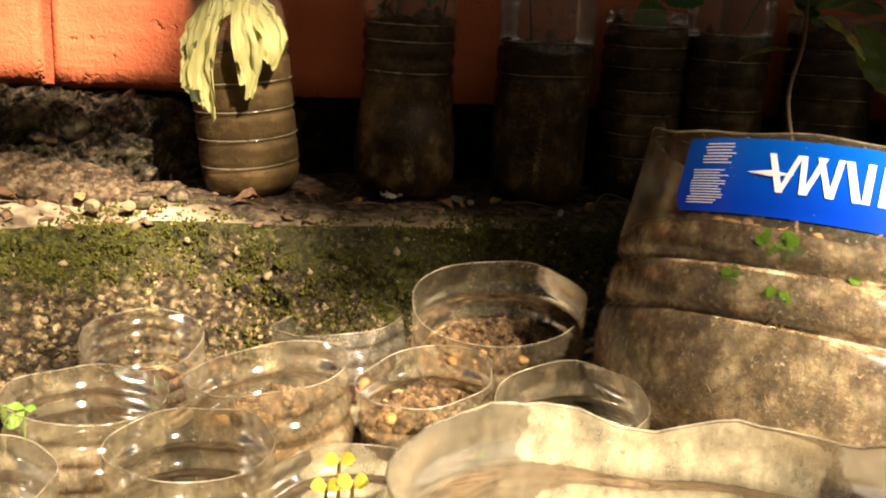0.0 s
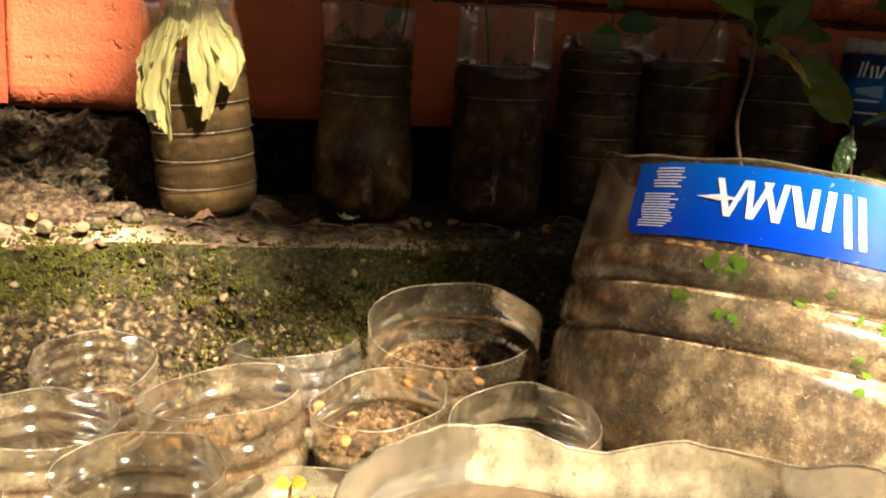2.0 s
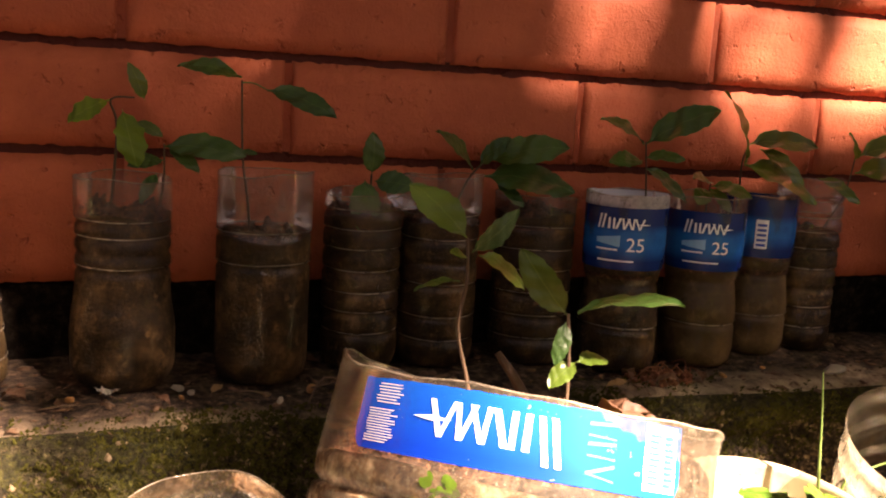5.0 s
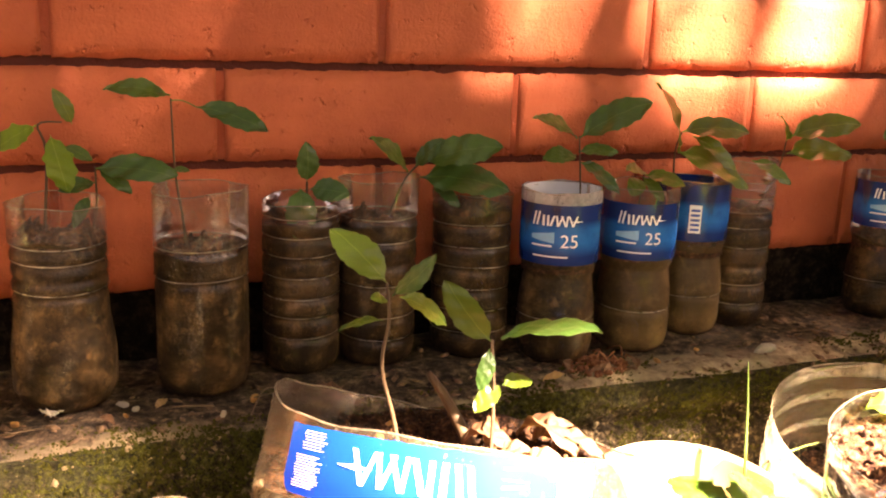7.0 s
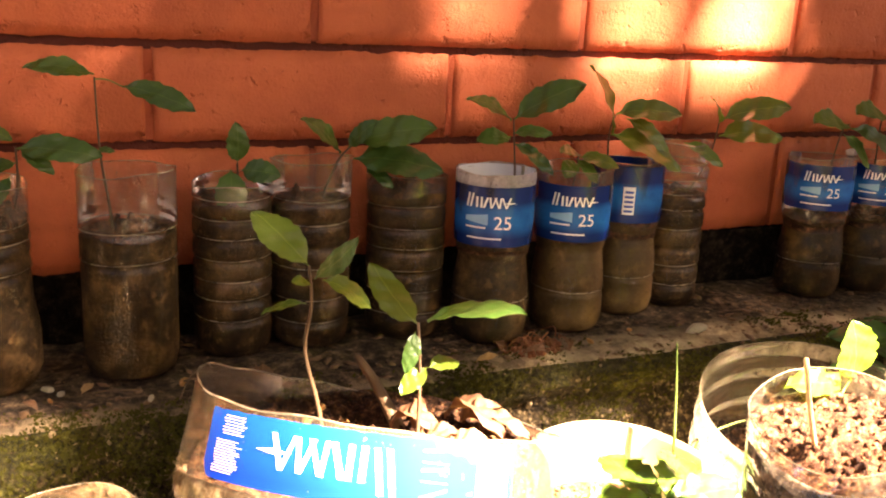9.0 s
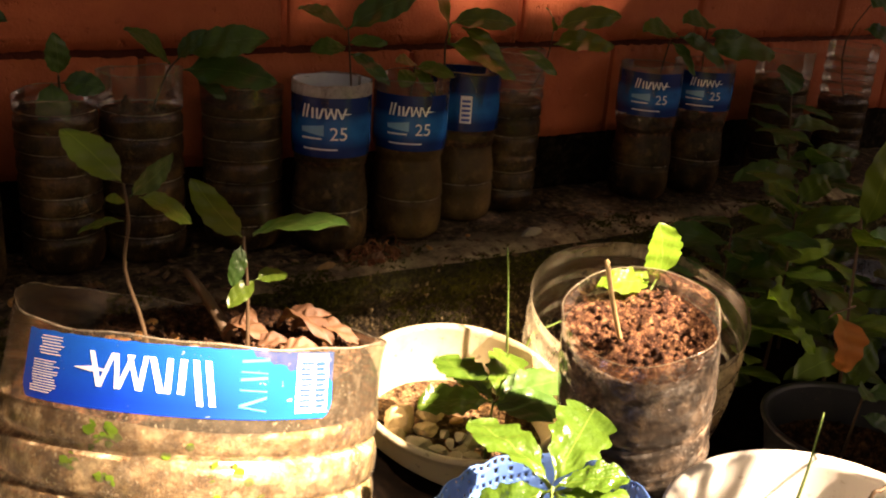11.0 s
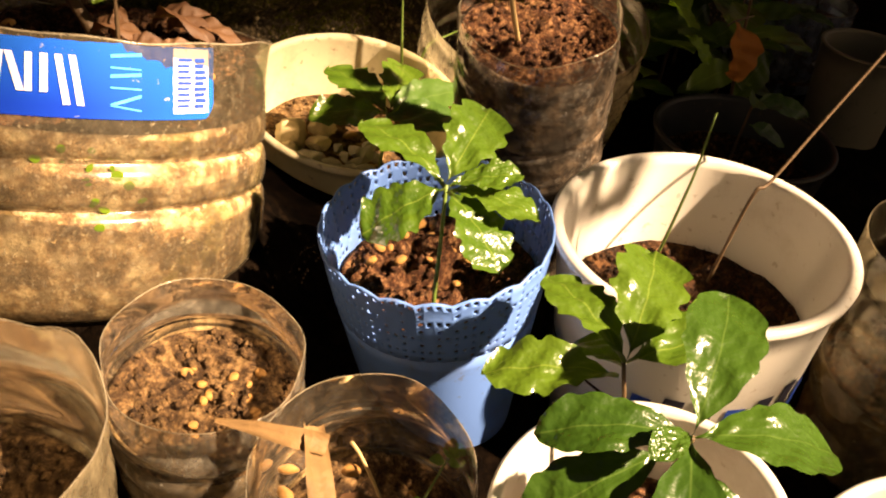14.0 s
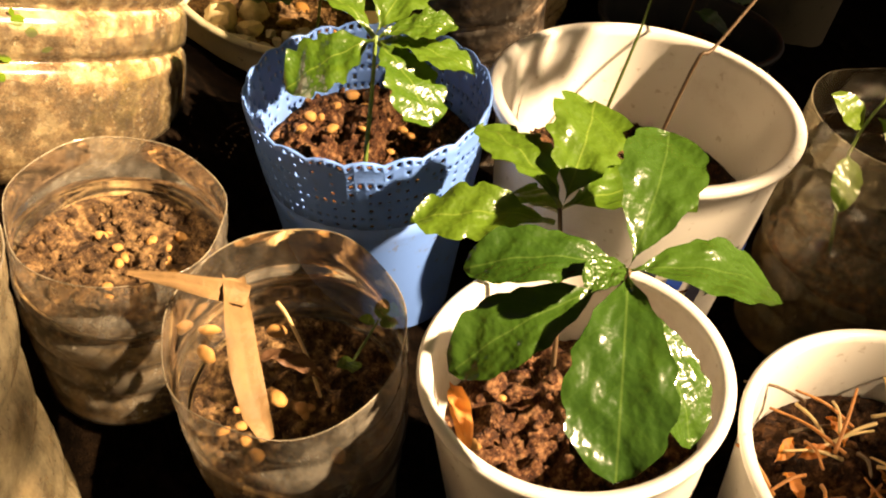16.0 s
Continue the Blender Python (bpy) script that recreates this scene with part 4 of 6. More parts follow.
    # Low leaves added out of view to dapple the bucket.
    for x, y, rx, ry, count in ((1.0, 1.065, 0.06, 0.03, 15), (0.955, 1.045, 0.03, 0.05, 8)):
        for _ in range(count):
            c = Vector((x + rnd.uniform(-rx, rx), y + rnd.uniform(-ry, ry), LEDGE_Z)) + (flat + Vector((0, 0, 1))) * rnd.uniform(0.4, 0.52)
            e = Euler((rnd.uniform(-0.9, 0.9), rnd.uniform(-0.9, 0.9), rnd.random() * 6.28)).to_matrix()
            a, b, n = rnd.uniform(0.014, 0.024), rnd.uniform(0.007, 0.011), len(verts)
            verts += [c + e @ Vector(p) for p in ((-a, 0, 0), (-a * 0.3, b, 0.002), (a * 0.4, b * 0.9, 0.002), (a, 0, -0.003), (a * 0.4, -b * 0.9, 0.002), (-a * 0.3, -b, 0.002))]
            faces.append(tuple(range(n, n + 6)))
    for top, foot in (((1.9, 0.2, 3.5), (1.22, 0.67, 0.64)),):
        part("twig", tube([top, ((top[0] + foot[0]) / 2 + 0.1, (top[1] + foot[1]) / 2, 2.2), foot], 0.008, 0.002, 6), STEM, tree, "thin drooping branch, added to carry the low leaves")
    me = bpy.data.meshes.new("crown")
    me.from_pydata(verts, [], faces)
    me.materials.append(LEAF)
    tagged(part("crown", me, None, tree), kind="stuff")


build_ground()
build_ledge()
build_wall()
build_rubble()
build_slab()
build_litter()
build_tree()


# ---- bottles on the ledge ----
def ribs(h, r, marks, depth=0.0022, waist=None):
    """Outline of a cut bottle, with grooves at the heights in marks."""
    pts = [(0.0, 0.006), (r * 0.55, 0.002), (r * 0.8, 0.0), (r * 0.94, 0.006), (r, 0.02)]
    n = int(h / 0.0028)
    for k in range(n):
        z = 0.022 + (h - 0.022) * k / (n - 1)
        q = r
        for g in marks:
            q -= depth * math.exp(-((z - g) / 0.0028) ** 2)
        if waist:
            q -= waist[1] * math.exp(-((z - waist[0]) / waist[2]) ** 2)
        pts.append((q, z))
    return pts


def radius_at(profile):
    side = sorted((z, r) for r, z in profile[3:])
    zs, rs = [p[0] for p in side], [p[1] for p in side]
    return lambda z: float(np.interp(z, zs, rs))


def rim_wave(seed, lift, push=0.0, sharp=6):
    rnd = random.Random(seed)
    ph = [rnd.random() * 6.28 for _ in range(5)]
    def f(a, s):
        k = max(0, s) ** sharp
        dz = lift * k * (0.6 * math.sin(a + ph[0]) + 0.5 * math.sin(2 * a + ph[1]) + 0.25 * math.sin(5 * a + ph[2]))
        dr = push * k * (math.sin(2 * a + ph[3]) + 0.4 * math.sin(5 * a + ph[4])) + 0.0006 * s * math.sin(7 * a + ph[2])
        return dr, dz
    return f


def stand(rim, slope, h, spin=0):
    """The pose of a vessel h high whose rim has this centre and slopes (rise along x and y)."""
    n = Vector((-slope[0], -slope[1], 1)).normalized()
    turn = Vector((0, 0, 1)).rotation_difference(n).to_matrix().to_4x4()
    return Matrix.Translation(Vector(rim) - n * h) @ turn @ pose(0, 0, 0, 0, 0, spin)


def lip_ring(r, z, wave, thick, oval=0.0, segs=72):
    """The cut edge of thin plastic, as a fine bead along the rim."""
    bm = bmesh.new()
    rings = []
    for i in range(segs):
        a = 2 * math.pi * i / segs
        dr, dz = wave(a, 1.0)
        c = Vector(((r + dr) * (1 + oval) * math.cos(a), (r + dr) * (1 - oval) * math.sin(a), z + dz))
        o = Vector((math.cos(a), math.sin(a), 0))
        rings.append([bm.verts.new(c + thick * (math.cos(t) * o + math.sin(t) * Vector((0, 0, 1.3)))) for t in (0.0, 1.571, 3.142, 4.712)])
    for k in range(segs):
        a, b = rings[k], rings[(k + 1) % segs]
        for i in range(4):
            bm.faces.new((a[i], a[(i + 1) % 4], b[(i + 1) % 4], b[i]))
    return bm


def inner_soil(profile, level, inset=0.0012):
    pts = [(0, profile[0][1] + 0.002)] + [(max(p[0] - inset, 0.001), p[1] + 0.001) for p in profile[1:] if p[1] < level]
    pts.append((max(pts[-1][0] - 0.002, 0.001), level))
    pts += [(pts[-1][0] - 0.002, level - 0.004), (pts[-1][0] * 0.8, level - 0.018), (0, level - 0.018)]
    return pts


def film_pot(name, profile, m, label, category, film, soil, level, seed, group="", lift=0.003, push=0.0015, soil_label="", loose=0.007, top_soil=None, sharp=6, oval=0.0, edge=0.0004, rim=None, wet=None):
    """A cut clear bottle with its fill of soil. m stands it at its base."""
    ob = thing(name, m, label, category, group)
    wave = rim or rim_wave(seed, lift, push, sharp)
    body = part("body", lathe(profile, 72, wave, oval), film, ob, "", m)
    if wet:
        body.data.materials.append(wet)
        for f in body.data.polygons:
            f.material_index = 1 if f.center.z < level + 0.004 * math.sin(3 * math.atan2(f.center.y, f.center.x) + seed) else 0
    part("cut_edge", lip_ring(profile[-1][0], profile[-1][1], wave, edge, oval), EDGE, ob, "pale cut edge of thin plastic", m)
    if level:
        rf = radius_at(profile)
        part("soil", lathe(inner_soil(profile, level), 48, lambda a, s: (0, 0.003 * math.sin(3 * a + seed) * s ** 8), oval), soil, ob, soil_label or "packed brown soil seen through the side", m)
        part("soil_surface", soil_top(rf(level) * (1 - oval) - 0.003, loose, seed), top_soil or SOIL, ob, "loose crumbly soil", m @ Matrix.Translation((0, 0, level + 0.002)))
    return ob


def brand_marks(parent, m, rf, a, z, h, flip=False, w=None):
    """The maker's mark, drawn as plain white slanting bars and a spike."""
    deg = (w or h) / rf(z) * 57.3
    sgn = -1 if flip else 1
    for k, (off, wide, lean, high) in enumerate(((-2.0, 0.2, -0.25, 1.3), (-1.6, 0.2, -0.25, 1.3), (-1.08, 0.22, 0, 1), (-0.65, 0.2, 0, 1), (-0.25, 0.22, -0.35, 1), (0.2, 0.17, 0.12, 1), (0.5, 0.17, -0.4, 1), (0.78, 0.17, 0.4, 1), (1.08, 0.17, -0.12, 1), (1.45, 0.16, 0.4, 1), (1.85, 0.2, -0.4, 1))):
        mid, half = a + sgn * off * deg, wide * deg / 2
        z0, z1 = (z + h - h * high, z + h) if flip else (z, z + h * high)
        part("mark", patch(rf, mid - half, mid + half, z0, z1, lambda u, v, q=lean * (-1 if not flip else 1) / wide: (u + q * (v - 0.5), v), 3, 0.0014), INK_WHITE, parent, "", m)
    part("mark", patch(rf, a + sgn * 1.3 * deg, a + sgn * 2.7 * deg, z + h * 0.4, z + h * 0.56, lambda u, v: (u, 0.5 + (v - 0.5) * (1 - abs(2 * u - 1))), 8, 0.0016), INK_WHITE, parent, "", m)


def text_lines(parent, m, rf, a0, a1, z0, z1, n, ink, seed):
    rnd = random.Random(seed)
    for k in range(n):
        z = z0 + (z1 - z0) * k / n
        part("text_bar", patch(rf, a0 + (a1 - a0) * 0.1 * rnd.random(), a1 - (a1 - a0) * 0.25 * rnd.random(), z, z + (z1 - z0) / n * 0.36, None, 6, 0.0012), ink, parent, "", m)


def labelled(ob, m, profile, z0, z1, face, spread=205):
    rf0 = radius_at(profile)
    rf = lambda z: rf0(z)
    lab = part("paper_label", patch(rf, face - spread / 2, face + spread / 2, z0, z1, None, 60), LABEL_DARK, ob, "navy blue wrap label with white print", m)
    h = z1 - z0
    brand_marks(lab, m, rf, face - 4, z0 + h * 0.64, h * 0.17)
    bent_text("25", h * 0.3, rf, face + 17, z0 + h * 0.3, 0.0016, INK_WHITE, lab, m, "number")
    text_lines(lab, m, rf, face - 36, face + 24, z0 + h * 0.13, z0 + h * 0.2, 1, INK_WHITE, 3)
    text_lines(lab, m, rf, face - 38, face - 6, z0 + h * 0.3, z0 + h * 0.38, 1, INK_WHITE, 4)
    part("splash", patch(rf, face - 38, face - 4, z0 + h * 0.36, z0 + h * 0.54, lambda u, v: (u, 0.5 + (v - 0.5) * (0.4 + 0.6 * u)), 10, 0.001), INK_PALE, lab, "", m)
    return lab


PROFILE_A = [(r + 0.005 * smooth((0.1 - z) / 0.05) * smooth(z / 0.02), z) for r, z in ribs(0.2, 0.0445, (0.115, 0.13, 0.145, 0.16), 0.0024)]
PROFILE_B = ribs(0.208, 0.0475, (0.015, 0.118, 0.15), 0.002)
PROFILE_C = ribs(0.187, 0.043, (0.04, 0.062, 0.084, 0.106, 0.128, 0.15, 0.17), 0.0026)
PROFILE_D = ribs(0.208, 0.0445, (0.03, 0.055, 0.09, 0.115, 0.14, 0.165), 0.0022)
PROFILE_L = ribs(0.198, 0.0455, (0.05, 0.1), 0.0018, (0.095, 0.004, 0.02))
PROFILE_9 = ribs(0.218, 0.042, (0.03, 0.055, 0.08, 0.105, 0.13, 0.15, 0.17, 0.19), 0.003)
G_ROW = "bottle planters along the wall"


def bottle(x, y, profile, level, seed, label, face=None, band=None, lean=(0, 0), spin=0, z=LEDGE_Z + 0.004, soil=None, film=None, spread=205):
    m = pose(x, y, z, lean[0], lean[1], spin)
    ob = film_pot("bottle_planter", profile, m, label, "planter", film or FILM_CLEAN, soil or SOIL_DARK, level, seed, G_ROW, 0.003, 0.001, wet=FILM_WET)
    rf = radius_at(profile)
    zs = [p[1] for p in profile[6:-4]]
    # Pale beads added along the grooves stand in for glints on the ribs.
    for a, b, c in zip(profile[5:], profile[6:], profile[7:]):
        if b[0] < a[0] - 1e-4 and b[0] <= c[0] - 1e-4 and (band is None or not band[0] - 0.01 < b[1] < band[1] + 0.01):
            part("rib", lip_ring(b[0] + 0.0012, b[1] + 0.003, lambda q, w: (0.0004 * math.sin(3 * q + seed), 0.0006 * math.sin(2 * q + seed)), 0.00055, 0, 48), EDGE, ob, "", m)
    if face is not None:
        labelled(ob, m, profile, band[0], band[1], face - spin, spread)
    return ob


def stem_of(ob, pts, r0=0.0016, r1=0.0009, mat=None):
    return part("stem", tube(pts, r0, r1), mat or STEM, ob, "thin upright stem")


B0 = bottle(0.236, 1.652, ribs(0.2, 0.0475, (0.025, 0.05, 0.075, 0.1, 0.125, 0.15), 0.002, (0.19, 0.006, 0.03)), 0.13, 1, "clear ribbed bottle planter hung with a withered yellow leaf", lean=(0, -6), soil=SOIL_BROWN)
s = stem_of(B0, [(0.23, 1.65, 0.34), (0.22, 1.645, 0.39), (0.217, 1.63, 0.412)])
YELLOW_LEAF = bmesh.new()
sheet = []
for i in range(121):
    u = i / 60 - 1
    long = float(np.interp(u, (-1, -0.95, -0.62, -0.4, -0.33, -0.3, -0.05, 0.0, 0.06, 0.1, 0.35, 0.47, 0.5, 0.8, 1), (0.7, 0.8, 0.96, 1.08, 1.06, 0.42, 0.36, 0.4, 0.42, 0.84, 0.94, 0.9, 0.62, 0.7, 0.52)))
    long *= 1 + 0.035 * noise.noise(Vector((u * 31, 1.5, 0))) + 0.06 * noise.noise(Vector((u * 9, 0.5, 0)))
    strip = []
    for j in range(19):
        v = j / 18
        drop = long * v
        pleat = (0.017 * math.sin(11 * u + 2.5 * math.sin(3 * u) + 0.8 * math.sin(5 * v)) + 0.022 * noise.noise(Vector((u * 14, v * 5, 2))) + 0.024 * noise.noise(Vector((u * 7, v * 11, 5))) + 0.012 * noise.noise(Vector((u * 26, v * 22, 7)))) * min(1, 2.5 * drop + 0.2)
        x = (0.17 + 0.19 * smooth(drop * 1.7)) * u + 0.02 * math.sin(9 * drop + 4 * u) + 0.03 * noise.noise(Vector((u * 9, v * 9, 4)))
        y = -0.3 * smooth(drop * 1.8) * (1 - 0.35 * u * u) - pleat
        strip.append(YELLOW_LEAF.verts.new((x, y, (0.05 * math.sin(8 * u) - 0.14 * u * u) * (1 - v) - drop)))
    sheet.append(strip)
for a, b in zip(sheet, sheet[1:]):
    for j in range(18):
        YELLOW_LEAF.faces.new((a[j], b[j], b[j + 1], a[j + 1]))
part("leaf", YELLOW_LEAF, LEAF_YELLOW, s, "withered pale yellow leaf with dark spots", Matrix.Translation((0.222, 1.628, 0.415)) @ Matrix.Diagonal((0.13, 0.13, 0.13, 1)))

B1 = bottle(0.381, 1.652, PROFILE_A, 0.165, 2, "clear ribbed bottle planter with a thin sapling", spin=20)
s = stem_of(B1, [(0.369, 1.665, 0.37), (0.375, 1.665, 0.448), (0.369, 1.66, 0.475), (0.39, 1.655, 0.478)])
leaves(s, K_LIME, [((0.368, 1.66, 0.475), (0.332, 1.64, 0.455))], (0, -0.8, 0.6))
leaves(s, K_OVAL, [((0.399, 1.655, 0.476), (0.385, 1.645, 0.51)), ((0.391, 1.65, 0.456), (0.415, 1.64, 0.444))], (0, -0.8, 0.6))
leaves(s, K_LIME, [((0.379, 1.655, 0.467), (0.392, 1.635, 0.415))], (0, -0.9, 0.3), "yellowing drooping leaf")
s = stem_of(B1, [(0.412, 1.66, 0.37), (0.417, 1.66, 0.40), (0.417, 1.655, 0.436)])
leaves(s, K_DARK, [((0.417, 1.655, 0.434), (0.49, 1.63, 0.43)), ((0.42, 1.655, 0.434), (0.449, 1.64, 0.412)), ((0.417, 1.655, 0.421), (0.384, 1.64, 0.416)), ((0.411, 1.65, 0.409), (0.394, 1.635, 0.382))], (0, -0.7, 0.7))

B2 = bottle(0.514, 1.658, PROFILE_B, 0.145, 3, "clear cut bottle planter half full of wet soil")
s = stem_of(B2, [(0.5, 1.655, 0.35), (0.496, 1.655, 0.387), (0.491, 1.66, 0.43), (0.489, 1.66, 0.5)])
leaves(s, K_DARK, [((0.489, 1.66, 0.503), (0.428, 1.64, 0.513)), ((0.513, 1.655, 0.492), (0.58, 1.64, 0.472)), ((0.488, 1.66, 0.43), (0.504, 1.65, 0.431))], (0, -0.7, 0.7))
part("twiglet", tube([(0.489, 1.66, 0.498), (0.5, 1.658, 0.498), (0.513, 1.655, 0.492)], 0.0008, 0.0007, 5), STEM_GREEN, s)
B3 = bottle(0.624, 1.69, PROFILE_C, 0.165, 4, "short clear ribbed bottle planter with a small seedling", spin=50)
s = stem_of(B3, [(0.63, 1.685, 0.36), (0.628, 1.68, 0.405), (0.627, 1.675, 0.412)])
leaves(s, K_DARK, [((0.627, 1.675, 0.412), (0.624, 1.66, 0.456)), ((0.62, 1.675, 0.406), (0.614, 1.65, 0.353)), ((0.63, 1.675, 0.405), (0.666, 1.65, 0.403))], (0, -0.9, 0.4), "", 1.35)
B4 = bottle(0.712, 1.692, PROFILE_D, 0.16, 5, "clear ribbed bottle planter with a leafy sapling", spin=90)
s = stem_of(B4, [(0.72, 1.69, 0.36), (0.74, 1.685, 0.41), (0.757, 1.68, 0.43)])
leaves(s, K_DARK, [((0.74, 1.675, 0.42), (0.69, 1.65, 0.464)), ((0.757, 1.675, 0.43), (0.842, 1.65, 0.453)), ((0.754, 1.675, 0.414), (0.848, 1.64, 0.406)), ((0.766, 1.67, 0.408), (0.792, 1.65, 0.384)), ((0.75, 1.68, 0.425), (0.775, 1.66, 0.458))], (0, -0.65, 0.75), "", 1.15)
bottle(0.825, 1.688, ribs(0.19, 0.0465, (0.03, 0.055, 0.08, 0.105, 0.13, 0.155), 0.0026), 0.17, 6, "clear ribbed bottle planter full of reddish soil", spin=15)
BL1 = bottle(0.915, 1.642, PROFILE_L, 0.125, 7, "bottle planter with a torn navy label and folded rim", 238, (0.118, 0.188))
s = stem_of(BL1, [(0.935, 1.645, 0.33), (0.944, 1.65, 0.38), (0.94, 1.655, 0.46)])
leaves(s, K_DARK, [((0.938, 1.655, 0.457), (0.871, 1.635, 0.487)), ((0.941, 1.655, 0.458), (1.021, 1.635, 0.504)), ((0.938, 1.655, 0.438), (0.888, 1.64, 0.437)), ((0.94, 1.655, 0.442), (0.985, 1.64, 0.443)), ((0.942, 1.655, 0.43), (0.989, 1.635, 0.396))], (0, -0.6, 0.8), "", 1.05)
part("folded_rim", patch(radius_at(PROFILE_L), 0, 359.9, 0.186, 0.2, lambda u, v: (u, v * (1 + 0.25 * noise.noise(Vector((9 * u, 2, 0))))), 60, 0.0008), INK_PALE_RIM, BL1, "milky folded plastic rim", pose(0.915, 1.642, LEDGE_Z + 0.004))
part("paper_back", patch(radius_at(PROFILE_L), 20, 160, 0.135, 0.199, None, 40, -0.0016), INK_WHITE, BL1, "white back of the label", pose(0.915, 1.642, LEDGE_Z + 0.004))
BL2 = bottle(1.026, 1.65, PROFILE_L, 0.13, 8, "bottle planter with a navy label and packed brown soil", 242, (0.115, 0.182), soil=SOIL_BROWN)
s = stem_of(BL2, [(1.02, 1.65, 0.33), (1.03, 1.655, 0.4), (1.032, 1.655, 0.416)])
leaves(s, K_OVAL, [((1.032, 1.655, 0.416), (0.994, 1.635, 0.424)), ((1.033, 1.655, 0.412), (1.078, 1.635, 0.403)), ((1.025, 1.655, 0.409), (1.001, 1.63, 0.393)), ((1.03, 1.655, 0.41), (1.045, 1.63, 0.385))], (0, -0.6, 0.8), "", 1.2)
BL3 = bottle(1.13, 1.688, PROFILE_L, 0.12, 9, "bottle planter with a navy label turned to its barcode", 172, (0.124, 0.195), soil=SOIL_BROWN, spread=300)
s = stem_of(BL3, [(1.1, 1.68, 0.33), (1.085, 1.67, 0.4), (1.08, 1.665, 0.44), (1.084, 1.66, 0.463)])
leaves(s, K_OVAL, [((1.082, 1.66, 0.44), (1.031, 1.635, 0.525)), ((1.084, 1.66, 0.463), (1.169, 1.64, 0.467)), ((1.08, 1.66, 0.439), (1.169, 1.63, 0.4)), ((1.1, 1.66, 0.458), (1.15, 1.635, 0.419))], (0, -0.6, 0.8))
m3 = pose(1.13, 1.688, LEDGE_Z + 0.004)
rf3 = radius_at(PROFILE_L)
bc = part("barcode", patch(rf3, 230, 248, 0.135, 0.17, None, 6, 0.0014), INK_WHITE, BL3, "white barcode panel", m3)
for k in range(5):
    part("code_bar", patch(rf3, 232.5, 245.5, 0.138 + 0.006 * k, 0.141 + 0.006 * k, None, 4, 0.002), INK_BLUE, bc, "", m3)
B9 = bottle(1.215, 1.698, PROFILE_9, 0.15, 10, "tall clear ribbed bottle planter with a sprig", spin=30)
s = stem_of(B9, [(1.22, 1.69, 0.34), (1.25, 1.68, 0.4), (1.253, 1.67, 0.452)])
leaves(s, K_OVAL, [((1.253, 1.67, 0.449), (1.223, 1.65, 0.485)), ((1.257, 1.67, 0.454), (1.344, 1.64, 0.477)), ((1.255, 1.67, 0.433), (1.346, 1.65, 0.435)), ((1.2, 1.67, 0.425), (1.242, 1.64, 0.398))], (0, -0.6, 0.8))
F1 = bottle(1.445, 1.672, PROFILE_L, 0.11, 12, "bottle planter with a navy label deep in shade", 232, (0.128, 0.19))
s = stem_of(F1, [(1.45, 1.67, 0.33), (1.47, 1.67, 0.43), (1.48, 1.665, 0.447)])
leaves(s, K_DARK, [((1.474, 1.665, 0.445), (1.387, 1.64, 0.458)), ((1.484, 1.665, 0.441), (1.569, 1.64, 0.398)), ((1.471, 1.665, 0.433), (1.504, 1.64, 0.389))], (0, -0.6, 0.8), "", 1.2)
F2 = bottle(1.555, 1.672, PROFILE_L, 0.11, 13, "bottle planter with a navy label deep in shade", 232, (0.13, 0.188))
s = stem_of(F2, [(1.55, 1.67, 0.33), (1.545, 1.67, 0.44), (1.548, 1.665, 0.458)])
leaves(s, K_DARK, [((1.548, 1.665, 0.457), (1.462, 1.64, 0.469)), ((1.548, 1.665, 0.44), (1.59, 1.64, 0.446)), ((1.55, 1.665, 0.42), (1.672, 1.64, 0.421))], (0, -0.6, 0.8), "", 1.2)
F3 = bottle(1.91, 1.67, PROFILE_9, 0.12, 14, "tall clear ribbed bottle planter standing in shade", spin=10)
s = stem_of(F3, [(1.9, 1.66, 0.32), (1.87, 1.66, 0.43), (1.95, 1.65, 0.53)])
leaves(s, K_DARK, [((1.93, 1.65, 0.51), (1.88, 1.63, 0.49)), ((1.95, 1.65, 0.53), (2.03, 1.63, 0.53)), ((1.93, 1.65, 0.5), (1.96, 1.63, 0.45)), ((1.95, 1.65, 0.52), (1.93, 1.64, 0.565)), ((1.9, 1.65, 0.45), (1.97, 1.63, 0.43))], (-0.2, -0.7, 0.7), "", 1.3)
bottle(1.75, 1.68, PROFILE_D, 0.15, 15, "clear ribbed bottle planter standing in shade", spin=70)


# ---- cups in front of the ledge ----
def cup_profile(h, r, foot=0.86, ring=0.5):
    pts = [(0, 0.006), (r * 0.5, 0.002), (r * foot * 0.85, 0), (r * foot, 0.007)]
    n = 60
    for k in range(1, n + 1):
        u = k / n
        q = r * (foot + (1 - foot) * smooth(u * 1.6))
        for g in (0.2, ring - 0.1, ring + 0.12, ring + 0.3):
            q -= 0.0034 * math.exp(-((u - g) / 0.04) ** 2)
        pts.append((q, 0.007 + (h - 0.007) * u))
    return pts


G_CUPS = "cut bottle cups"


def cup(x, y, rim, r, fill, seed, label, slope=(0, 0), film=None, soil=None, top=None, lift=0.0022, push=0.002, oval=0.0, foot=0.86, stones=0, loose=0.007):
    h = max(0.055, rim - ground_z(x, y) + 0.004)
    m = stand((x, y, rim), slope, h, seed * 40)
    prof = cup_profile(h, r, foot)
    ob = film_pot("cut_bottle_cup", prof, m, label, "cup", film or FILM, soil or SOIL_SIDE, h * fill if fill else 0, seed, G_CUPS, lift, push, loose=loose, top_soil=top or SOIL, oval=oval)
    if stones:
        c = m @ Vector((0, 0, h * fill + 0.003))
        pebbles(ob, c, r * 0.75, stones, 0.0042, seed)
    return ob


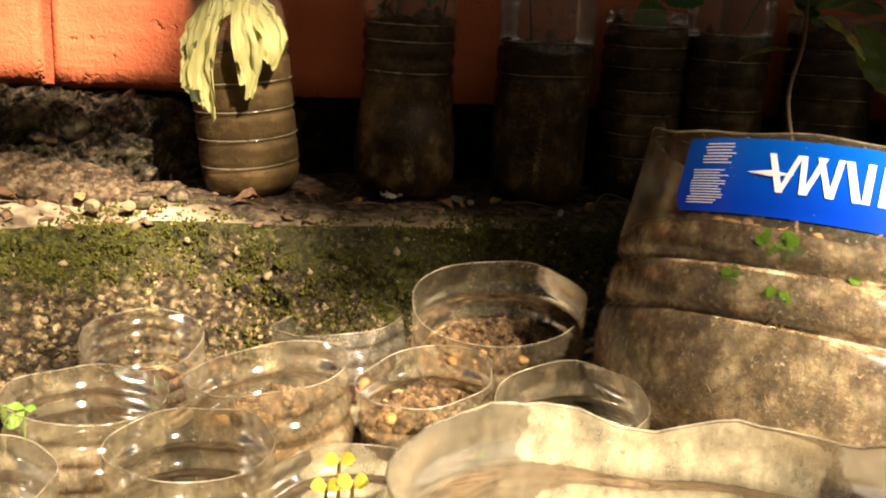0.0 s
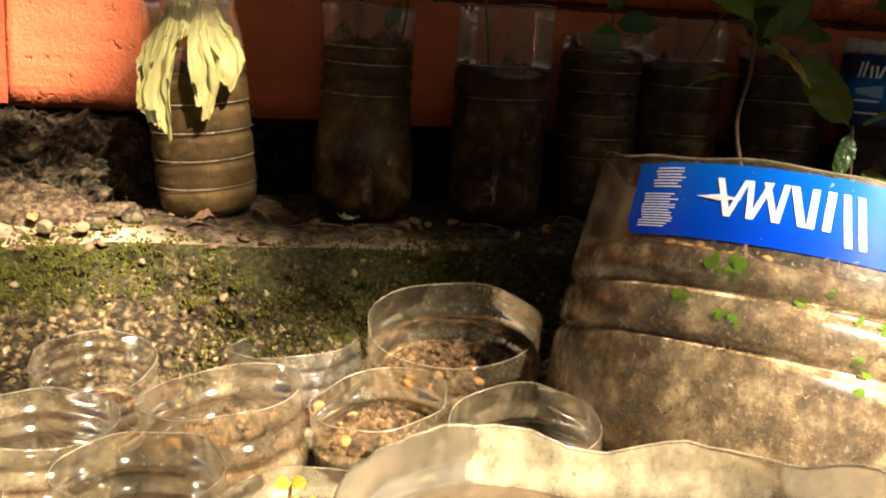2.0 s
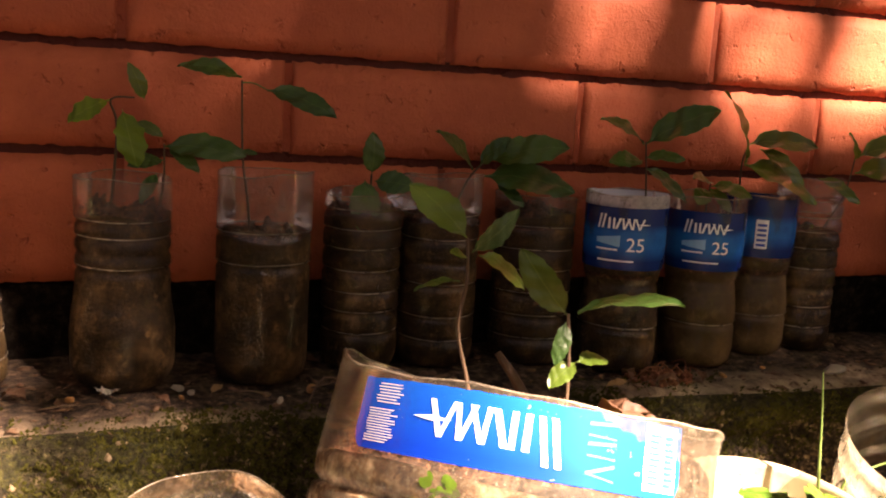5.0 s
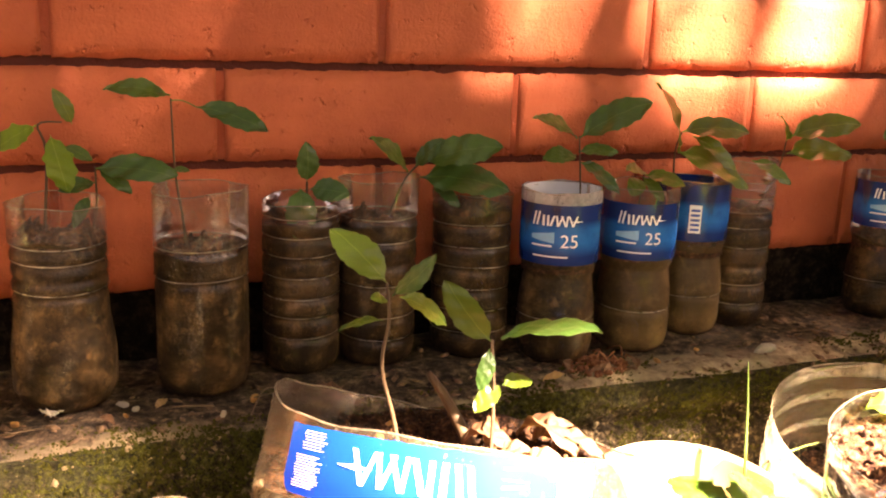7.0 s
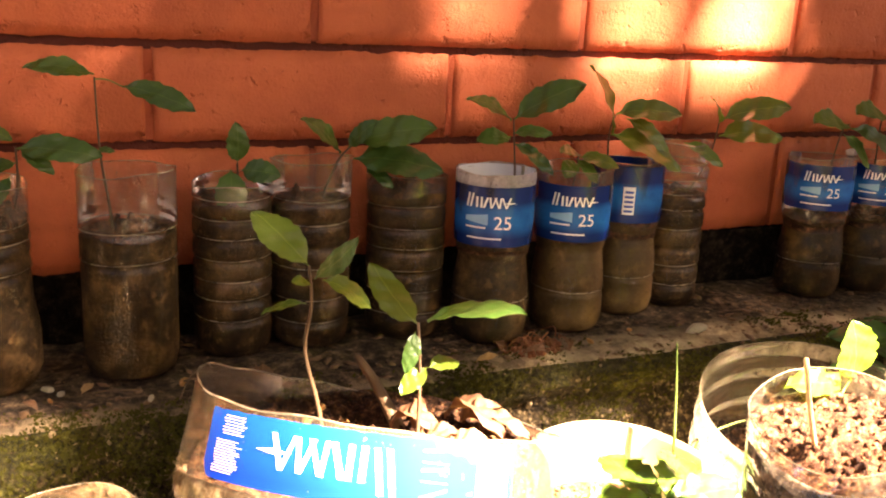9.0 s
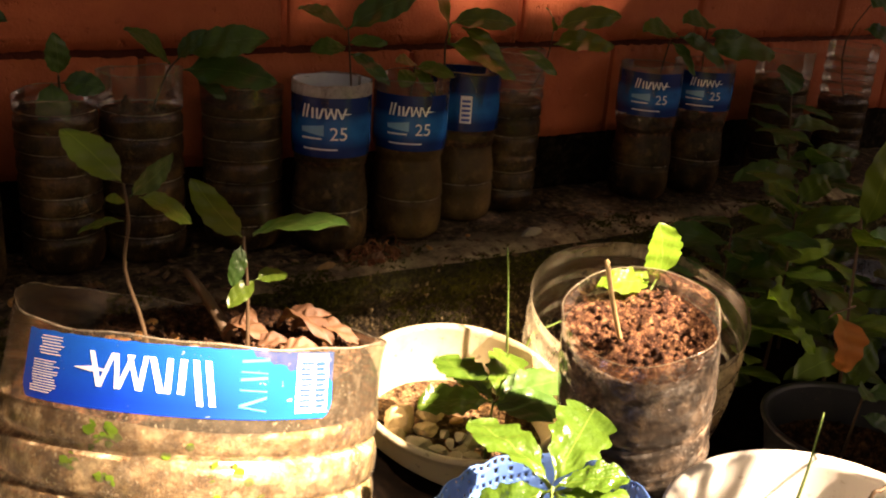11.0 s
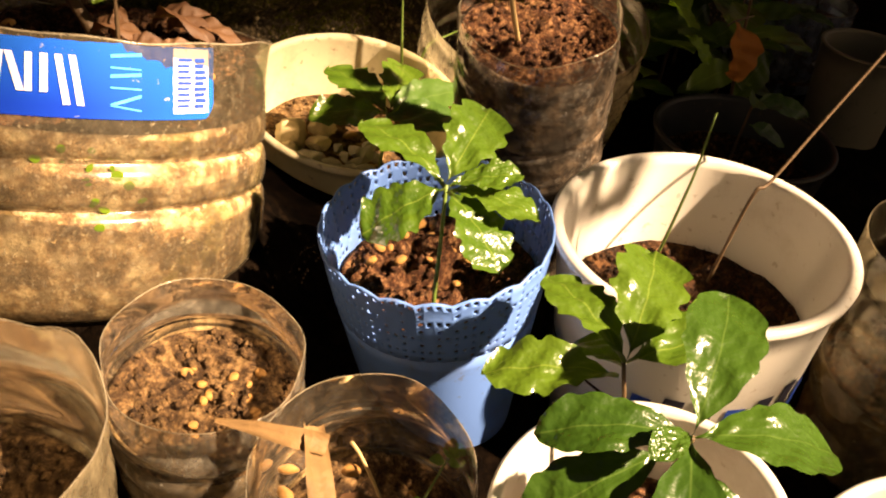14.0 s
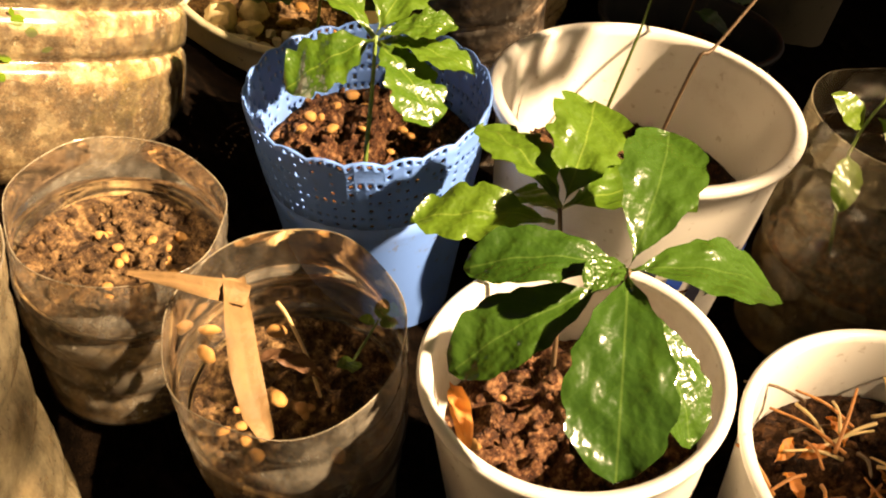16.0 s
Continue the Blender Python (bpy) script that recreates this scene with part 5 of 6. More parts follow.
cup(0.166, 1.46, 0.12, 0.048, 0.28, 31, "low clear cut bottle cup with a torn notch", (-0.02, 0.2))
cup(0.318, 1.486, 0.128, 0.055, 0.55, 32, "clear cut bottle cup holding a little soil", (0.12, -0.1), film=FILM_HAZE)
cup(0.432, 1.388, 0.178, 0.0645, 0.62, 33, "wide clear cup of dry crusted soil tipped forward", (0.065, 0.176), top=SOIL_DRY, stones=7)
cup(0.157, 1.322, 0.132, 0.0493, 0.22, 34, "clear cut bottle cup with a tiny green sprout", film=FILM_DUSTY)
cup(0.271, 1.319, 0.151, 0.051, 0.66, 35, "clear cut bottle cup holding reddish grit", (0.14, -0.03), film=FILM_DUSTY, top=SOIL_DRY, stones=4)
cup(0.371, 1.304, 0.152, 0.0451, 0.7, 36, "clear cut bottle cup of grainy brown soil", (0.11, 0.055), top=SOIL_DRY, stones=6)
cup(0.448, 1.235, 0.165, 0.0444, 0.0, 37, "empty clear cut bottle cup with a side seam", (0.136, 0.135))
cup(0.237, 1.214, 0.15, 0.0455, 0.25, 38, "clear cut bottle cup with a bright watery base", film=FILM_DUSTY)
cup(0.13, 1.19, 0.142, 0.045, 0.3, 39, "small clear cut bottle cup at the edge of the bed", film=FILM_DUSTY)
cup(0.325, 1.19, 0.135, 0.05, 0.55, 40, "dusty cut bottle cup with pale shoots", film=FILM_WHITE, stones=5)
cup(0.545, 1.43, 0.13, 0.036, 0.0, 41, "small empty clear cup tucked beside the big jar")
cup(0.636, 1.081, 0.165, 0.0621, 0.7, 42, "round clear cup of soil scattered with ochre pebbles", (0.024, 0.068), film=FILM_HAZE, top=SOIL_PEBBLY, stones=14, loose=0.004)
cup(0.667, 0.957, 0.157, 0.065, 0.62, 43, "round clear cup of pebbly soil crossed by a straw leaf", (0.2, 0.065), film=FILM_HAZE, top=SOIL_PEBBLY, stones=16)

jf_h = 0.201 - ground_z(0.448, 1.068)
jf_prof = cup_profile(jf_h, 0.117, 1.12, 0.55)


def front_rim(a, s):
    """A dip in the cut edge towards the big jar, and a raised point on the far side."""
    k = max(0, s) ** 5
    d = math.degrees(a) % 360
    bell = lambda at, wide: math.exp(-((d - at) / wide) ** 2)
    return 0.0012 * k * math.sin(5 * a), k * (-0.012 * bell(48, 13) + 0.003 * bell(88, 16) + 0.014 * bell(334, 17) + 0.0006 * math.sin(17 * a) + 0.0005 * math.sin(29 * a + 1))


film_pot("cut_jar", jf_prof, stand((0.448, 1.068, 0.201), (-0.032, -0.15), jf_h, 30), "large sun-bleached plastic jar with a wavy cut rim", "jar", FILM_WHITE, SOIL_ROOTS, jf_h * 0.62, 50, "pots in the bed", top_soil=SOIL_DRY, edge=0.0007, rim=front_rim)

# ---- the big labelled jar ----
jar_prof = [(0, -0.004), (0.09, -0.009), (0.116, -0.012), (0.129, -0.007), (0.139, 0.006), (0.145, 0.02), (0.1478, 0.034), (0.1484, 0.048), (0.1484, 0.058), (0.148, 0.0635), (0.1465, 0.067), (0.1428, 0.0695), (0.1428, 0.071), (0.1468, 0.0735), (0.1478, 0.077), (0.1482, 0.085), (0.1479, 0.092), (0.1464, 0.097), (0.142, 0.1), (0.142, 0.102),
            (0.1458, 0.105), (0.1467, 0.11), (0.1467, 0.118), (0.1462, 0.124), (0.1458, 0.135), (0.1454, 0.15), (0.145, 0.165), (0.1448, 0.172), (0.1445, 0.176)]
jar_prof = [(r * 0.985 - 0.0018 * smooth((z - 0.11) / 0.06), z) for r, z in jar_prof]
jm = stand((0.66, 1.339, 0.268), (-0.236, -0.302), 0.175)


def jar_rim(a, s):
    """The rim stands higher at the back, with a bent flap, and flares on one side."""
    k = max(0, s) ** 11
    flap = max(0, math.cos(a - 2.6)) ** 3
    return k * (0.005 * max(0, math.cos(a + 0.3)) - 0.002 * flap), k * (0.001 + 0.008 * max(0, math.cos(a - 1.7)) + 0.015 * flap + 0.0012 * math.sin(5 * a) + 0.0008 * math.sin(13 * a))


JAR = film_pot("jar_planter", jar_prof, jm, "big clear ribbed water jar with an upside-down blue label", "planter", FILM_JAR, SOIL_ROOTS, 0.122, 60, "", 0.003, 0.0003, "pale lumpy soil and roots behind the plastic", 0.006, edge=0.0007, rim=jar_rim)
jrf = radius_at(jar_prof)
# the soil in the tipped jar has settled level
bed = next(c for c in JAR.children if c.name.startswith("soil_surface"))
place(bed, JAR, Matrix.Translation((0.657, 1.337, 0.23)))


def torn(u, v):
    """Ragged top edge and rounded lower corners."""
    edge = min(u, 1 - u)
    low = 0.22 * max(0, 1 - edge / 0.035) ** 2
    return u, low + (1 - low) * v + (0.02 * noise.noise(Vector((u * 30, 0, 0))) if v > 0.99 else 0)


lab = part("paper_label", patch(jrf, 197, 290, 0.129, 0.1745, torn, 90, 0.0008), LABEL, JAR, "bright blue upside-down label with a white mark", jm)
brand_marks(lab, jm, jrf, 237.6, 0.1435, 0.0225, True, 0.0195)
text_lines(lab, jm, jrf, 201, 212, 0.134, 0.156, 13, INK_WHITE, 8)
text_lines(lab, jm, jrf, 203, 212.5, 0.159, 0.1725, 7, INK_WHITE, 9)
for k, z in enumerate((0.134, 0.147, 0.159)):
    for q in (0, 1):
        part("mark", patch(jrf, 261, 268.5, z + 0.0085 * q, z + 0.0095 * q + 0.001, lambda u, v, d=(1 - 2 * q): (u, v + d * (3.0 - 3.0 * u) * (1 if z < 0.14 else 0.25)), 10, 0.0012), INK_CYAN, lab, "", jm)
panel = part("code_panel", patch(jrf, 277, 288, 0.133, 0.1735, None, 8, 0.0012), INK_WHITE, lab, "white code panel", jm)
rb = random.Random(4)
for k in range(9):
    part("code_bar", patch(jrf, 278 + 0.3 * rb.random(), 281.5 + rb.random(), 0.137 + 0.0036 * k, 0.1388 + 0.0036 * k, None, 3, 0.002), INK_BLUE, panel, "", jm)
    part("code_bar", patch(jrf, 283 + 0.5 * rb.random(), 286 + 1.2 * rb.random(), 0.1365 + 0.0036 * k, 0.139 + 0.0036 * k, None, 3, 0.002), INK_BLUE, panel, "", jm)
s = stem_of(JAR, [(0.617, 1.315, 0.22), (0.607, 1.317, 0.29), (0.597, 1.32, 0.335), (0.601, 1.318, 0.37), (0.598, 1.315, 0.4)], 0.0018, 0.001)
leaves(s, K_OVAL, [((0.598, 1.315, 0.4), (0.566, 1.345, 0.436))], (-0.2, -0.8, 0.6), "", 1.1)
leaves(s, K_DARK, [((0.602, 1.315, 0.39), (0.63, 1.3, 0.421))], (0.5, -0.7, 0.5), "", 1.0)
leaves(s, K_OVAL[1:], [((0.61, 1.322, 0.387), (0.65, 1.325, 0.363)), ((0.6, 1.32, 0.386), (0.585, 1.31, 0.391))], (0.1, -0.5, 0.8), "", 1.1)
leaves(s, K_DARK[1:], [((0.602, 1.335, 0.366), (0.571, 1.345, 0.359))], (0, -0.1, 1), "", 1.0)
s = stem_of(JAR, [(0.694, 1.335, 0.21), (0.698, 1.342, 0.29), (0.698, 1.35, 0.337)], 0.0018, 0.0012)
leaves(s, K_OVAL, [((0.698, 1.352, 0.335), (0.66, 1.36, 0.385))], (-0.7, -0.6, 0.3), "", 0.95)
leaves(s, K_DARK[1:], [((0.705, 1.348, 0.338), (0.767, 1.302, 0.357))], (0.0, -0.1, 1), "", 1.15)
leaves(s, K_OVAL[1:], [((0.705, 1.345, 0.3), (0.679, 1.336, 0.284)), ((0.706, 1.345, 0.3), (0.736, 1.35, 0.3))], (0, -0.45, 0.9), "", 1.15)
leaves(s, K_DARK, [((0.694, 1.345, 0.332), (0.682, 1.335, 0.302))], (0, -1, 0.2), "", 1.1)
part("dead_stick", tube([(0.669, 1.413, 0.29), (0.682, 1.398, 0.268), (0.697, 1.38, 0.232)], 0.003, 0.006), STEM, JAR, "dark dead stick")
for k, (b, t) in enumerate((((0.688, 1.378, 0.238), (0.717, 1.338, 0.252)), ((0.7, 1.362, 0.238), (0.714, 1.376, 0.264)), ((0.703, 1.345, 0.237), (0.728, 1.328, 0.25)), ((0.738, 1.378, 0.24), (0.766, 1.32, 0.25)), ((0.745, 1.36, 0.24), (0.772, 1.345, 0.26)), ((0.72, 1.33, 0.236), (0.75, 1.315, 0.245)), ((0.76, 1.355, 0.236), (0.79, 1.32, 0.242)))):
    part("dry_leaf", K_DRY[k % 3], None, JAR, "curled dry brown leaf", leaf_pose(b, t, (0.3, -0.5, 0.8), 1.1))
pebbles(JAR, (0.64, 1.41, 0.232), 0.04, 12, 0.006, 61)
pebbles(JAR, (0.67, 1.34, 0.232), 0.09, 14, 0.005, 62)
rw = random.Random(3)
for k in range(46):
    ca, cz, sp = ((225, 0.1115, 1.0), (225, 0.11, 1.0), (228.5, 0.086, 0.6), (219, 0.092, 0.7), (253, 0.098, 1.6), (262, 0.078, 2.0))[min(5, int(k / 46 * 6))]
    a = radians(ca + rw.gauss(0, 2.6) * sp)
    z = min(0.119, cz + rw.gauss(0, 0.0045) * sp)
    r = jrf(z) - 0.0005
    p = jm @ Vector((r * math.cos(a), r * math.sin(a), z))
    side = Vector((-math.sin(a), math.cos(a), 0))
    d = (side * rw.uniform(-1, 1) + Vector((0, 0, rw.uniform(-0.5, 1)))).normalized() * rw.uniform(0.004, 0.009)
    part("weed_leaf", K_ROUND[k % 3] if k % 2 else K_LIME[k % 3], None, JAR, "lime green weed pressed to the plastic", leaf_pose(p, p + d, (math.cos(a), math.sin(a), 0.1)) @ Matrix.Diagonal((1, 1, 0.12, 1)))
for k in range(9):
    a, z = (227.5, 0.07) if k == 0 else (231, 0.032) if k == 1 else (rw.uniform(212, 275), rw.uniform(0.02, 0.115))
    pts = []
    for i in range(4):
        r = jrf(z) - 0.0002
        pts.append(jm @ Vector((r * math.cos(radians(a)), r * math.sin(radians(a)), z)))
        a, z = a + rw.uniform(-1.2, 2.0), z + rw.uniform(-0.006, 0.006)
    part("root", tube(pts, 0.0005, 0.0003, 4), SOIL_SIDE, JAR, "pale thread of root behind the plastic")


# ---- pots on the right ----
def pot_shell(h, r, foot, lip, wall=0.003):
    """A pot with an outer and an inner face and a rolled lip."""
    outer = [(0, 0), (foot * 0.9, 0), (foot, 0.004)]
    for k in range(1, 9):
        outer.append((foot + (r - foot) * k / 9, h * k / 9 * 0.97))
    outer += [(r, h - lip), (r + lip * 0.55, h - lip * 0.9), (r + lip * 0.7, h - lip * 0.3), (r + lip * 0.3, h), (r - wall, h - lip * 0.2)]
    inner = [(r - wall - 0.0005, h - lip)]
    for k in range(8, 0, -1):
        inner.append((foot + (r - foot) * k / 9 - wall, h * k / 9 * 0.97))
    return outer + inner + [(foot - wall, 0.008), (0, 0.008)]


def solid_pot(name, x, y, rim, r, foot, lip, mat, label, category, level, seed, slope=(0, 0), soil=None, base=-0.03, bump=0.007, stones=0, size=0.007, wave=None):
    """A pot by its rim's centre and radius; level is the soil's height over its foot."""
    h = rim - base
    m = stand((x, y, rim), slope, h)
    ob = thing(name, m, label, category, "pots in the bed")
    part("body", lathe(pot_shell(h, r - lip * 0.5, foot, lip), 64, wave), mat, ob, "", m)
    q = foot + (r - foot) * level / h - 0.004
    part("soil", soil_top(q, bump, seed), soil or SOIL, ob, "loose brown soil", m @ Matrix.Translation((0, 0, level)))
    if stones:
        pebbles(ob, m @ Vector((0, 0, level + 0.004)), q * 0.8, stones, size, seed)
    return ob, m


# lace-edged blue pot
def lace_band(r0, r1, z0, z1, cols, rows, seed):
    rnd = random.Random(seed)
    bm = bmesh.new()
    def at(c, v, out=0.0):
        a = 2 * math.pi * c / cols
        scallop = 0.0035 * abs(math.sin(a * cols / 8)) * smooth(v * 2 - 1)
        r = r0 + (r1 - r0) * v + out
        return (r * math.cos(a), r * math.sin(a), z0 + (z1 - z0) * v + scallop)
    corner = {}
    for i in range(cols):
        for j in range(rows + 1):
            corner[i, j] = bm.verts.new(at(i, j / rows))
    for j in range(rows):
        for i in range(cols):
            c = [corner[i, j], corner[(i + 1) % cols, j], corner[(i + 1) % cols, j + 1], corner[i, j + 1]]
            row_hole = j % 2 == 1 or j == rows - 1
            if (i + j) % 2 and not row_hole or rnd.random() < 0.12:
                bm.faces.new(c)
                continue
            s = rnd.uniform(0.2, 0.34)
            ring = []
            for k in range(8):
                t = math.pi * (k / 4 + 1.25)
                ring.append(bm.verts.new(at(i + 0.5 + s * 1.1 * math.cos(t), (j + 0.5 + s * math.sin(t)) / rows, 0.0006)))
            for k in range(4):
                bm.faces.new((c[k], ring[2 * k], ring[2 * k + 1]))
                bm.faces.new((c[k], ring[2 * k + 1], ring[(2 * k + 2) % 8], c[(k + 1) % 4]))
    return bm


bh = 0.205
bpm = stand((0.827, 1.101, 0.181), (0.149, -0.005), bh)
BLUEPOT = thing("lace_flowerpot", bpm, "sky blue plastic flowerpot with a pierced lace rim", "flowerpot", "pots in the bed")
wall_ob = part("body", lathe([(0, 0), (0.053, 0), (0.057, 0.004)] + [(0.057 + 0.0205 * k / 10, 0.004 + (bh - 0.064) * k / 10) for k in range(1, 11)], 64), BLUE, BLUEPOT, "", bpm)
band = part("lace_rim", lace_band(0.0775, 0.085, bh - 0.06, bh, 84, 8, 3), BLUE, BLUEPOT, "pierced lace band with scalloped edge", bpm)
for o in (wall_ob, band):
    mod = o.modifiers.new("thick", "SOLIDIFY")
    mod.thickness = 0.0016
part("soil", soil_top(0.075, 0.011, 71), SOIL_RED, BLUEPOT, "lumpy red-brown soil", bpm @ Matrix.Translation((0, 0, bh - 0.05)))
pebbles(BLUEPOT, bpm @ Vector((0, 0, bh - 0.044)), 0.064, 18, 0.0048, 72)
s = stem_of(BLUEPOT, [(0.8, 1.06, 0.12), (0.794, 1.057, 0.16), (0.798, 1.062, 0.2), (0.801, 1.067, 0.242)], 0.0018, 0.0014, STEM_GREEN)
leaves(s, K_OAK, [((0.8, 1.067, 0.242), (0.783, 1.138, 0.262)), ((0.801, 1.068, 0.242), (0.867, 1.104, 0.268))], (0.1, -0.3, 1), "", 0.88)
leaves(s, K_OAK[1:], [((0.803, 1.066, 0.241), (0.842, 1.04, 0.254)), ((0.803, 1.065, 0.238), (0.842, 1.018, 0.234))], (0.1, -0.3, 1), "", 0.85)
leaves(s, K_OAK, [((0.8, 1.064, 0.24), (0.802, 1.006, 0.213)), ((0.8, 1.066, 0.24), (0.746, 1.082, 0.214))], (0, -0.3, 1), "", 1.15)

# white bucket
BUCKET, bkm = solid_pot("bucket", 0.986, 0.987, 0.193, 0.1105, 0.086, 0.009, WHITE, "white plastic food bucket with a rolled rim and faded print", "bucket", 0.14, 73, (0.06, 0), stones=6, bump=0.006)
bkf = lambda z: 0.086 + (0.106 - 0.086) * z / 0.216 + 0.0005
for k in range(7):
    part("print_bar", patch(bkf, 200 + 13 * k, 208 + 13 * k, 0.105 + 0.004 * (k % 2), 0.14 + 0.006 * (k % 3), lambda u, v: (u + 0.3 * (v - 0.5), v), 4, 0.0006), INK_GREY if k % 3 else INK_BLUE, BUCKET, "worn dark printing", bkm)
part("twig", tube([(1.045, 1.01, 0.06), (1.04, 0.99, 0.2), (1.051, 0.985, 0.216), (1.092, 0.98, 0.265), (1.15, 0.97, 0.34)], 0.0016, 0.0012), STEM, BUCKET, "bent bare brown twig")
part("twig", tube([(1.0, 1.04, 0.06), (0.997, 1.02, 0.188), (1.005, 1.02, 0.225), (1.025, 1.03, 0.26)], 0.0015, 0.0008), STEM_GREEN, BUCKET, "thin green shoot")

# round white cup with the oak seedling
RW, rwm = solid_pot("yogurt_cup", 0.779, 0.852, 0.156, 0.0822, 0.066, 0.006, WHITE, "round white plastic tub with a glossy oak seedling", "tub", 0.125, 74, (0.18, -0.047), bump=0.011, stones=6, size=0.0045, soil=SOIL_RED)
s = stem_of(RW, [(0.8, 0.86, 0.09), (0.79, 0.85, 0.17), (0.768, 0.833, 0.24)], 0.0024, 0.0018)
leaves(s, K_BROAD, [((0.768, 0.833, 0.24), (0.71, 0.88, 0.238)), ((0.768, 0.833, 0.241), (0.838, 0.874, 0.275)), ((0.768, 0.833, 0.239), (0.833, 0.789, 0.235)), ((0.765, 0.84, 0.225), (0.692, 0.862, 0.195)), ((0.775, 0.828, 0.22), (0.763, 0.768, 0.186)), ((0.766, 0.834, 0.243), (0.735, 0.831, 0.25))], (0, -0.2, 1), "", 0.86)
leaves(s, K_BROAD[1:] + K_BROAD[:1], [((0.768, 0.833, 0.24), (0.707, 0.773, 0.198))], (-0.28, 0.02, 1), "", 0.9)
s = stem_of(RW, [(0.815, 0.885, 0.09), (0.806, 0.893, 0.17), (0.798, 0.9, 0.22)], 0.0018, 0.0014)
leaves(s, K_OAK, [((0.8, 0.9, 0.22), (0.808, 0.973, 0.232)), ((0.8, 0.9, 0.222), (0.871, 0.946, 0.245)), ((0.8, 0.9, 0.215), (0.806, 0.943, 0.203)), ((0.797, 0.9, 0.212), (0.738, 0.948, 0.208)), ((0.8, 0.9, 0.22), (0.885, 0.876, 0.222))], (0, -0.25, 1), "", 0.88)

# second white cup with dry stalks
RW2, r2m = solid_pot("yogurt_cup", 0.9, 0.7, 0.142, 0.1, 0.082, 0.006, WHITE, "round white plastic tub of soil and dry stalks", "tub", 0.12, 75, (0.076, 0.017))
rd = random.Random(9)
for k in range(70):
    a = rd.random() * 6.28
    q, w = 0.075 * math.sqrt(rd.random()), rd.random() * 6.28
    c = Vector((0.9 + q * math.cos(w), 0.705 + q * math.sin(w), 0.106 + 0.016 * rd.random()))
    d = Vector((math.cos(a), math.sin(a), rd.uniform(-0.15, 0.35))) * rd.uniform(0.02, 0.05)
    part("dry_stalk", tube([c, c + d * 0.5 + Vector((0, 0, 0.004)), c + d], 0.0013, 0.0008, 5), (STRAW, STEM_RUST, STEM_RUST, STEM)[k % 4], RW2, "dry orange stalk")
for k in range(14):
    q, w = 0.07 * math.sqrt(rd.random()), rd.random() * 6.28
    c = Vector((0.9 + q * math.cos(w), 0.705 + q * math.sin(w), 0.112))
    a = rd.random() * 6.28
    part("dry_leaf", K_RUST[k % 3], None, RW2, "curled orange dead leaf", leaf_pose(c, c + Vector((math.cos(a), math.sin(a), 0.2)) * 0.02, (0, -0.3, 1), 0.8))

# cream pot
WP, wpm = solid_pot("flowerpot", 0.961, 1.405, 0.115, 0.117, 0.1, 0.007, CREAM, "cream plastic pot with rocks and a seedling", "flowerpot", 0.05, 76, (0.028, 0.2), base=-0.01, stones=10, size=0.009, bump=0.004, soil=SOIL_DRY)
s = stem_of(WP, [(0.966, 1.36, 0.05), (0.966, 1.356, 0.09), (0.966, 1.354, 0.12)], 0.0018, 0.0014, STEM_GREEN)
leaves(s, K_OAK, [((0.966, 1.354, 0.12), (0.952, 1.44, 0.14)), ((0.964, 1.354, 0.12), (0.888, 1.374, 0.128)), ((0.966, 1.354, 0.122), (0.958, 1.41, 0.13))], (0, -0.4, 1), "", 0.9)
leaves(s, K_OAK[1:], [((0.968, 1.354, 0.12), (1.03, 1.412, 0.14))], (0, -0.4, 1), "", 0.85)
leaves(s, K_DARK, [((0.966, 1.352, 0.12), (1.058, 1.35, 0.13)), ((0.966, 1.352, 0.118), (0.995, 1.292, 0.125)), ((0.966, 1.35, 0.118), (1.03, 1.31, 0.12))], (0, -0.4, 1), "", 1.2)

pebbles(WP, (0.93, 1.39, 0.05), 0.055, 16, 0.013, 79, PALE_PEBBLES)
for k, (x, y, z, q) in enumerate(((0.915, 1.452, 0.06, 0.021), (0.953, 1.452, 0.062, 0.018), (0.893, 1.428, 0.054, 0.017), (0.934, 1.428, 0.054, 0.013), (0.886, 1.394, 0.046, 0.014))):
    part("rock", stone_mesh(40 + k, q, q * 0.8, q * 0.7), PALE_ROCK, WP, "pale broken rock", pose(x, y, z, 0, 0, 50 * k))

# tall soil-filled bottle
tz = -0.03
t_prof = ribs(0.286 - tz, 0.068, (0.06, 0.1, 0.14, 0.18, 0.22), 0.003)
tm = stand((0.989, 1.19, 0.283), (0.2, 0.12), 0.286 - tz)
TALL = film_pot("bottle_planter", t_prof, tm, "wide clear bottle filled nearly full with wet brown soil", "planter", FILM_TALL, SOIL_TALL, 0.286 - tz - 0.022, 80, "pots in the bed", 0.003, 0.003, "wet grey-brown soil behind the plastic", 0.005, top_soil=SOIL_RED)
for v in TALL.children[0].data.vertices:
    q = 1 + 0.055 * abs(noise.noise(Vector((v.co.x * 22, v.co.y * 22, v.co.z * 48)))) * smooth(v.co.z / 0.02)
    v.co.x *= q
    v.co.y *= q
part("stick", tube([(0.969, 1.19, 0.26), (0.94, 1.175, 0.305), (0.913, 1.16, 0.351)], 0.0022, 0.002), STRAW, TALL, "thin straw stick")
s = stem_of(TALL, [(1.04, 1.24, 0.25), (1.06, 1.25, 0.27), (1.067, 1.25, 0.282)], 0.0014, 0.001, STEM_GREEN)
leaves(s, K_ROUND, [((1.067, 1.25, 0.28), (1.057, 1.245, 0.336))], (0, -1, 0.15), "round lime green leaf")
leaves(s, K_LIME, [((1.05, 1.245, 0.28), (0.984, 1.24, 0.292))], (0, -0.7, 0.7), "", 0.8)

